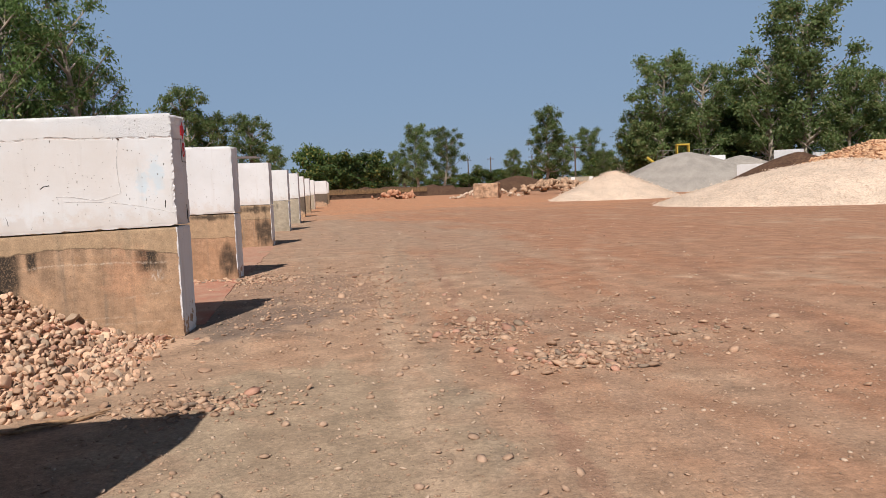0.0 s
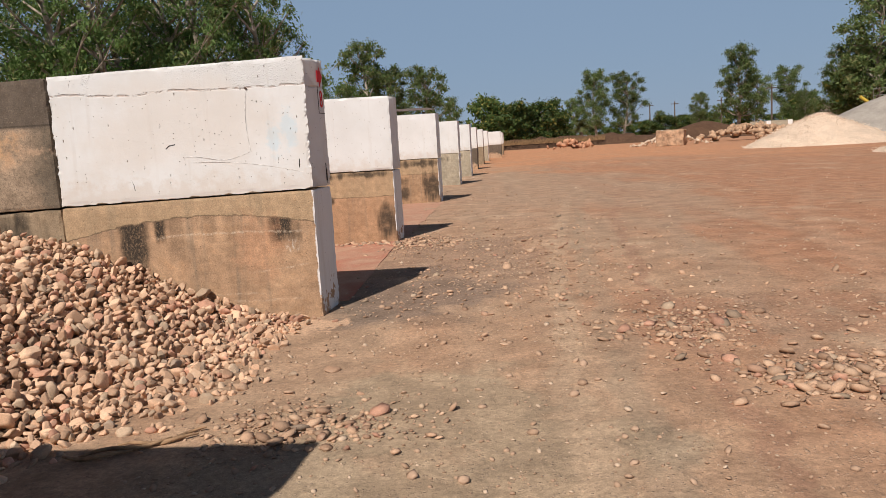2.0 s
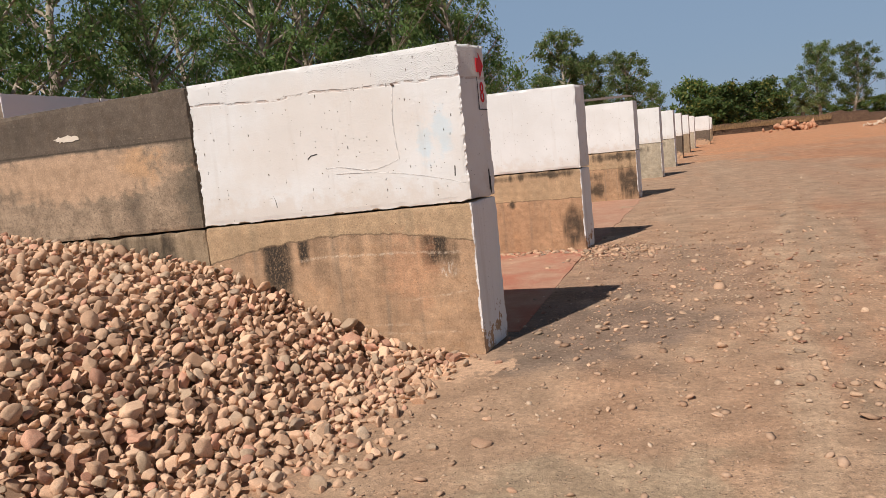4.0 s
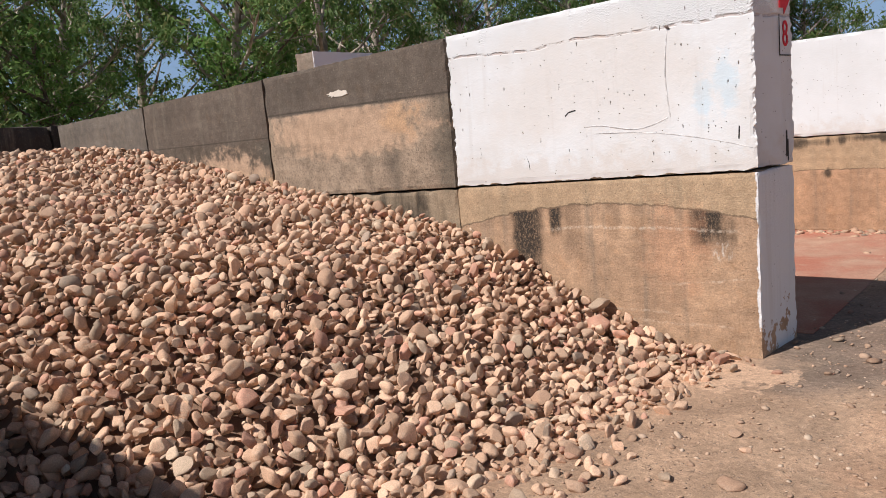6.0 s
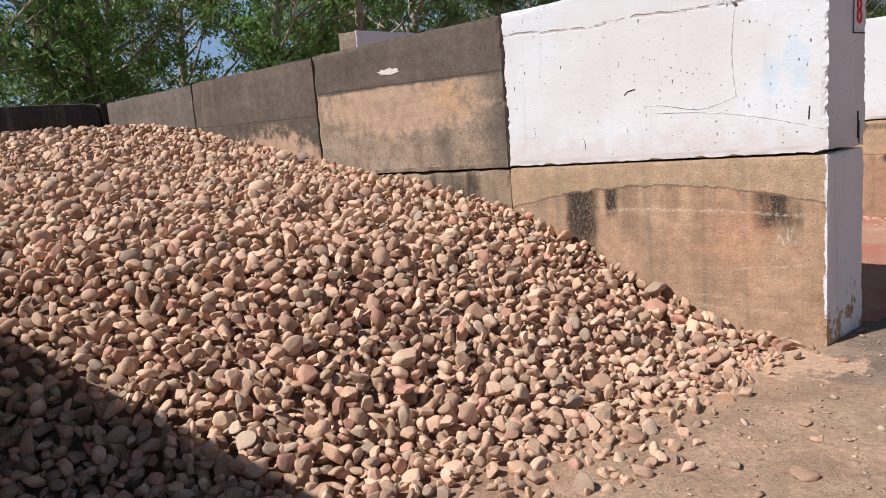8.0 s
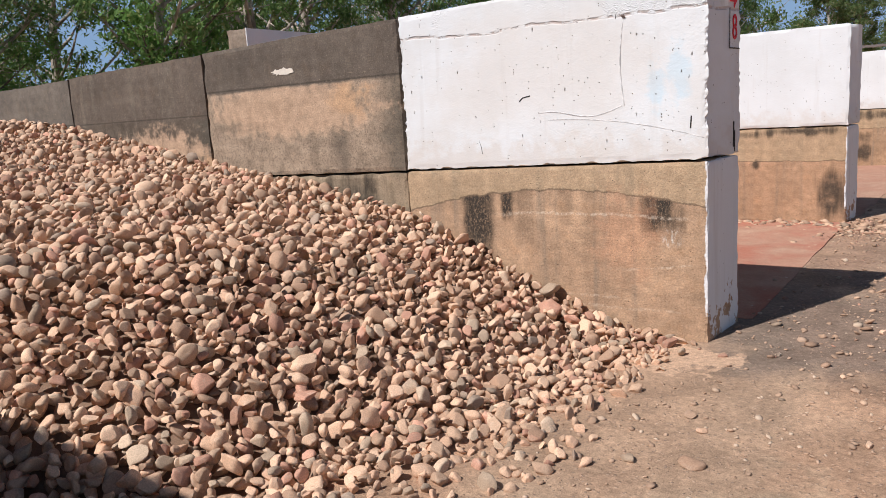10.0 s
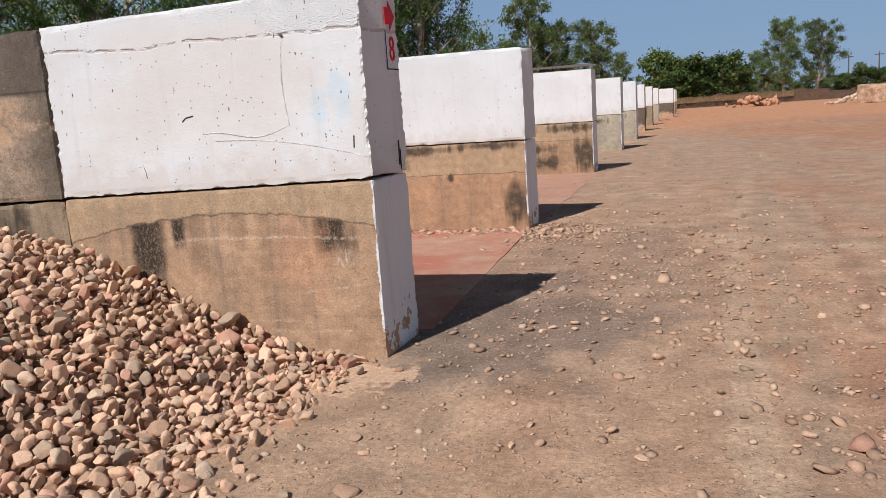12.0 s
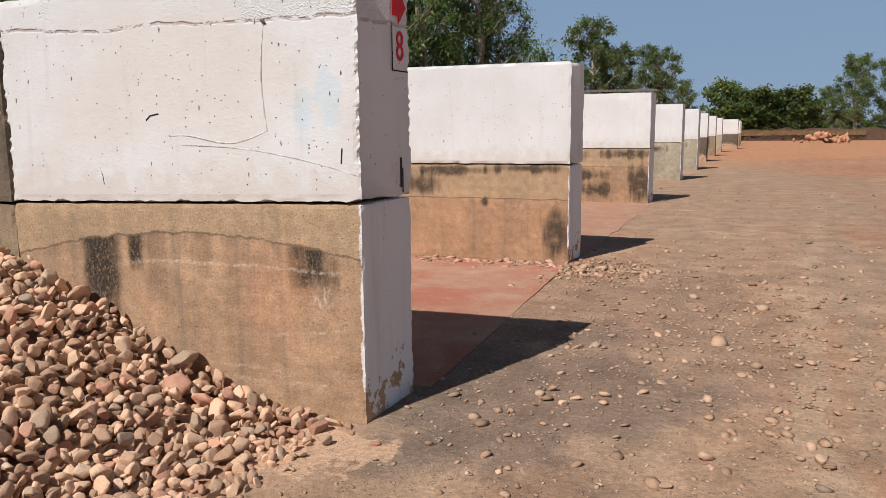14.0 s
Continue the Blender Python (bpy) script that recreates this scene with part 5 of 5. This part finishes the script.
    low = block_mesh("concrete_block", PALE_C, LENGTH, DEPTH, 1.19, 6, 10, 3, 5, 0.03)
    for k, (az, d, rz, n, courses) in enumerate(((31.6, 74, -55, 3, 2), (34.0, 76, -55, 1, 3), (36.6, 92, 5, 3, 3), (39.6, 88, 0, 3, 3), (32.4, 100, 5, 3, 3), (24.4, 112, -5, 4, 2))):
        x, y = at_bearing(az, d)
        w = tagged(empty("wall_east_%d" % (k + 1), (x, y, 0), rz), "white-topped concrete block wall of a far bay", "block wall", "", "structure")
        for c in range(courses):
            for i in range(n):
                child("concrete_block", me if c == courses - 1 and (k or i == 0) else low, w, "", (i * LENGTH, 0, c * 1.2))
    # plain boundary wall behind the rock
    x0, y0 = at_bearing(17.5, 128)
    fence = tagged(empty("wall_north", (x0, y0, 0), -32), "low weathered concrete boundary wall at the far side", "block wall", "", "structure")
    panel = block_mesh("concrete_panel", PALE_C, 3.0, 0.2, 2.1, 8, 6, 2, 4, 0.03)
    brown = block_mesh("concrete_panel", PLAIN_C, 3.0, 0.2, 1.9, 9, 6, 2, 4, 0.03)
    for i in range(32):
        child("concrete_panel", panel if i % 3 else brown, fence, "", (i * 3.02, 0, 0))

    loader(*at_bearing(27.9, 93), -20)
    for k, (az, d, rz, s) in enumerate(((4.7, 158, 80, 1), (6.1, 150, 95, 1), (10.6, 160, 85, 1), (13.2, 165, 90, 1))):
        car(*at_bearing(az, d), rz, k)
    car(*at_bearing(15.2, 150), 92, 4, True)
    for az, d in ((13.9, 170), (12.2, 172), (20.2, 128), (17.0, 168)):
        x, y = at_bearing(az, d)
        pole = tagged(empty("power_pole", (x, y, 0)), "thin weathered timber power pole", "power pole")
        part("post", rod(bmesh.new(), (0, 0, -0.2), (0, 0, 7.5), 0.16, 8, 0.11), BARK_D, pole)
        part("crossarm", boxed(-0.8, 0.8, -0.06, 0.06, 6.9, 7.05, 0.01), BARK_D, pole)
    house(*at_bearing(23.2, 165), -20, 9, 3.2)
    shed(*at_bearing(-7.6, 44), 8)


def loader(x, y, rz):
    v = tagged(empty("screening_machine", (x, y, 0), rz), "yellow screening machine with cab frame and handrails", "machine")
    v.scale = (0.72, 0.8, 0.86)
    part("chassis", boxed(-4.2, 4.2, -1.1, 1.1, 2.6, 3.7, 0.08), STEEL, v)
    for px in (-3.8, -1.3, 1.3, 3.8):
        for py in (-0.9, 0.9):
            part("leg", rod(bmesh.new(), (px, py, -0.1), (px, py, 2.7), 0.11), STEEL, v)
    bm = bmesh.new()
    for px in (-0.9, 0.9):
        for py in (-0.8, 0.8):
            box(bm, px - 0.09, px + 0.09, py - 0.09, py + 0.09, 3.7, 6.0)
    box(bm, -1.05, 1.05, -0.95, 0.95, 5.95, 6.15, 0.03)
    box(bm, -1.0, 1.0, -0.9, 0.9, 3.7, 4.5, 0.03)
    part("cab", bm, YELLOW, v, "yellow cab frame")
    for px in (-4, -3.2, -2.4, -1.6, 1.6, 2.4, 3.2, 4.0):
        part("rail_post", rod(bmesh.new(), (px, -1, 3.7), (px, -1, 5.3), 0.035, 6), STEEL, v)
    for z in (4.5, 5.3):
        for x0, x1 in ((-4, -1.6), (1.6, 4)):
            part("handrail", rod(bmesh.new(), (x0, -1, z), (x1, -1, z), 0.035, 6), STEEL, v, "steel handrail")
    part("conveyor", rod(bmesh.new(), (-4, 0, 3.4), (-5.6, 0, 4.5), 0.2, 8), YELLOW, v)
    part("hopper", boxed(3.2, 6.4, -1.3, 1.3, 3.6, 4.4, 0.05), CARPAINT, v)


def car(x, y, rz, k, ute=False):
    v = tagged(empty("car", (x, y, 0.0), rz), "white parked utility truck seen far off" if ute else "white parked car seen far off beyond the bank", "car")
    s = 1.35 if ute else 1.0
    bm = boxed(-2.2 * s, 2.2 * s, -0.88, 0.88, 0.45, 1.05 * s, 0.16)
    part("body", bm, CARPAINT, v)
    part("cabin", boxed(-1.3, 1.3, -0.75, 0.75, 1.0 * s, 1.6 * s, 0.18), CARPAINT if ute else GLASS, v)
    part("roof", boxed(-1.05, 1.05, -0.7, 0.7, 1.58 * s, 1.66 * s, 0.03), CARPAINT, v)
    for px in (-1.35 * s, 1.35 * s):
        for py in (-0.86, 0.86):
            wheel = part("wheel", rod(bmesh.new(), (px, py - 0.1, 0.34), (px, py + 0.1, 0.34), 0.34, 18), RUBBER, v)
            part("rim", rod(bmesh.new(), (px, py - 0.11, 0.34), (px, py + 0.11, 0.34), 0.2, 14), STEEL, wheel, "dull steel rim")


def house(x, y, rz, w, h):
    v = tagged(empty("house", (x, y, 0), rz), "pale rendered house half hidden by trees", "house")
    part("wall", boxed(-w / 2, w / 2, -3, 3, -0.1, h), HOUSE, v)
    bm = bmesh.new()
    a = [p for p in ((-w / 2 - 0.5, -3.5, h), (w / 2 + 0.5, -3.5, h), (w / 2 + 0.5, 0, h + 1.5), (-w / 2 - 0.5, 0, h + 1.5), (-w / 2 - 0.5, 3.5, h), (w / 2 + 0.5, 3.5, h))]
    prism(bm, [a[0], a[1], a[2], a[3]], (0, 0, 0.12))
    prism(bm, [a[3], a[2], a[5], a[4]], (0, 0, 0.12))
    part("roof", bm, ROOF, v)
    for px in (-w / 4, w / 4):
        w = part("window", boxed(px - 0.7, px + 0.7, -3.04, -2.97, 1.0, 2.2), GLASS, v)
        part("sill", boxed(px - 0.8, px + 0.8, -3.12, -2.96, 0.92, 1.0), CARPAINT, w)


def shed(x, y, rz):
    v = tagged(empty("shed", (x, y, 0), rz), "open shed with a low rusty sheet-metal roof", "shed")
    for px in (-2.6, 2.6):
        for py in (-2, 2):
            part("post", rod(bmesh.new(), (px, py, -0.1), (px, py, 3.3), 0.08), BARK_D, v)
    bm = bmesh.new()
    n = 60
    for k, y0 in enumerate((-2.6, 2.6)):
        for i in range(n + 1):
            bm.verts.new((-3.2 + 6.4 * i / n, y0, 3.35 + 0.35 * k + (0.03 if i % 2 else 0)))
    bm.verts.ensure_lookup_table()
    for i in range(n):
        bm.faces.new([bm.verts[j] for j in (i, i + 1, n + 2 + i, n + 1 + i)])
    bmesh.ops.recalc_face_normals(bm, faces=bm.faces[:])
    r = bmesh.ops.extrude_face_region(bm, geom=bm.faces[:])
    bmesh.ops.translate(bm, verts=[v for v in r["geom"] if isinstance(v, bmesh.types.BMVert)], vec=(0, 0, 0.02))
    part("roof", bm, ROOF, v, "rusty corrugated sheet")


far_things()
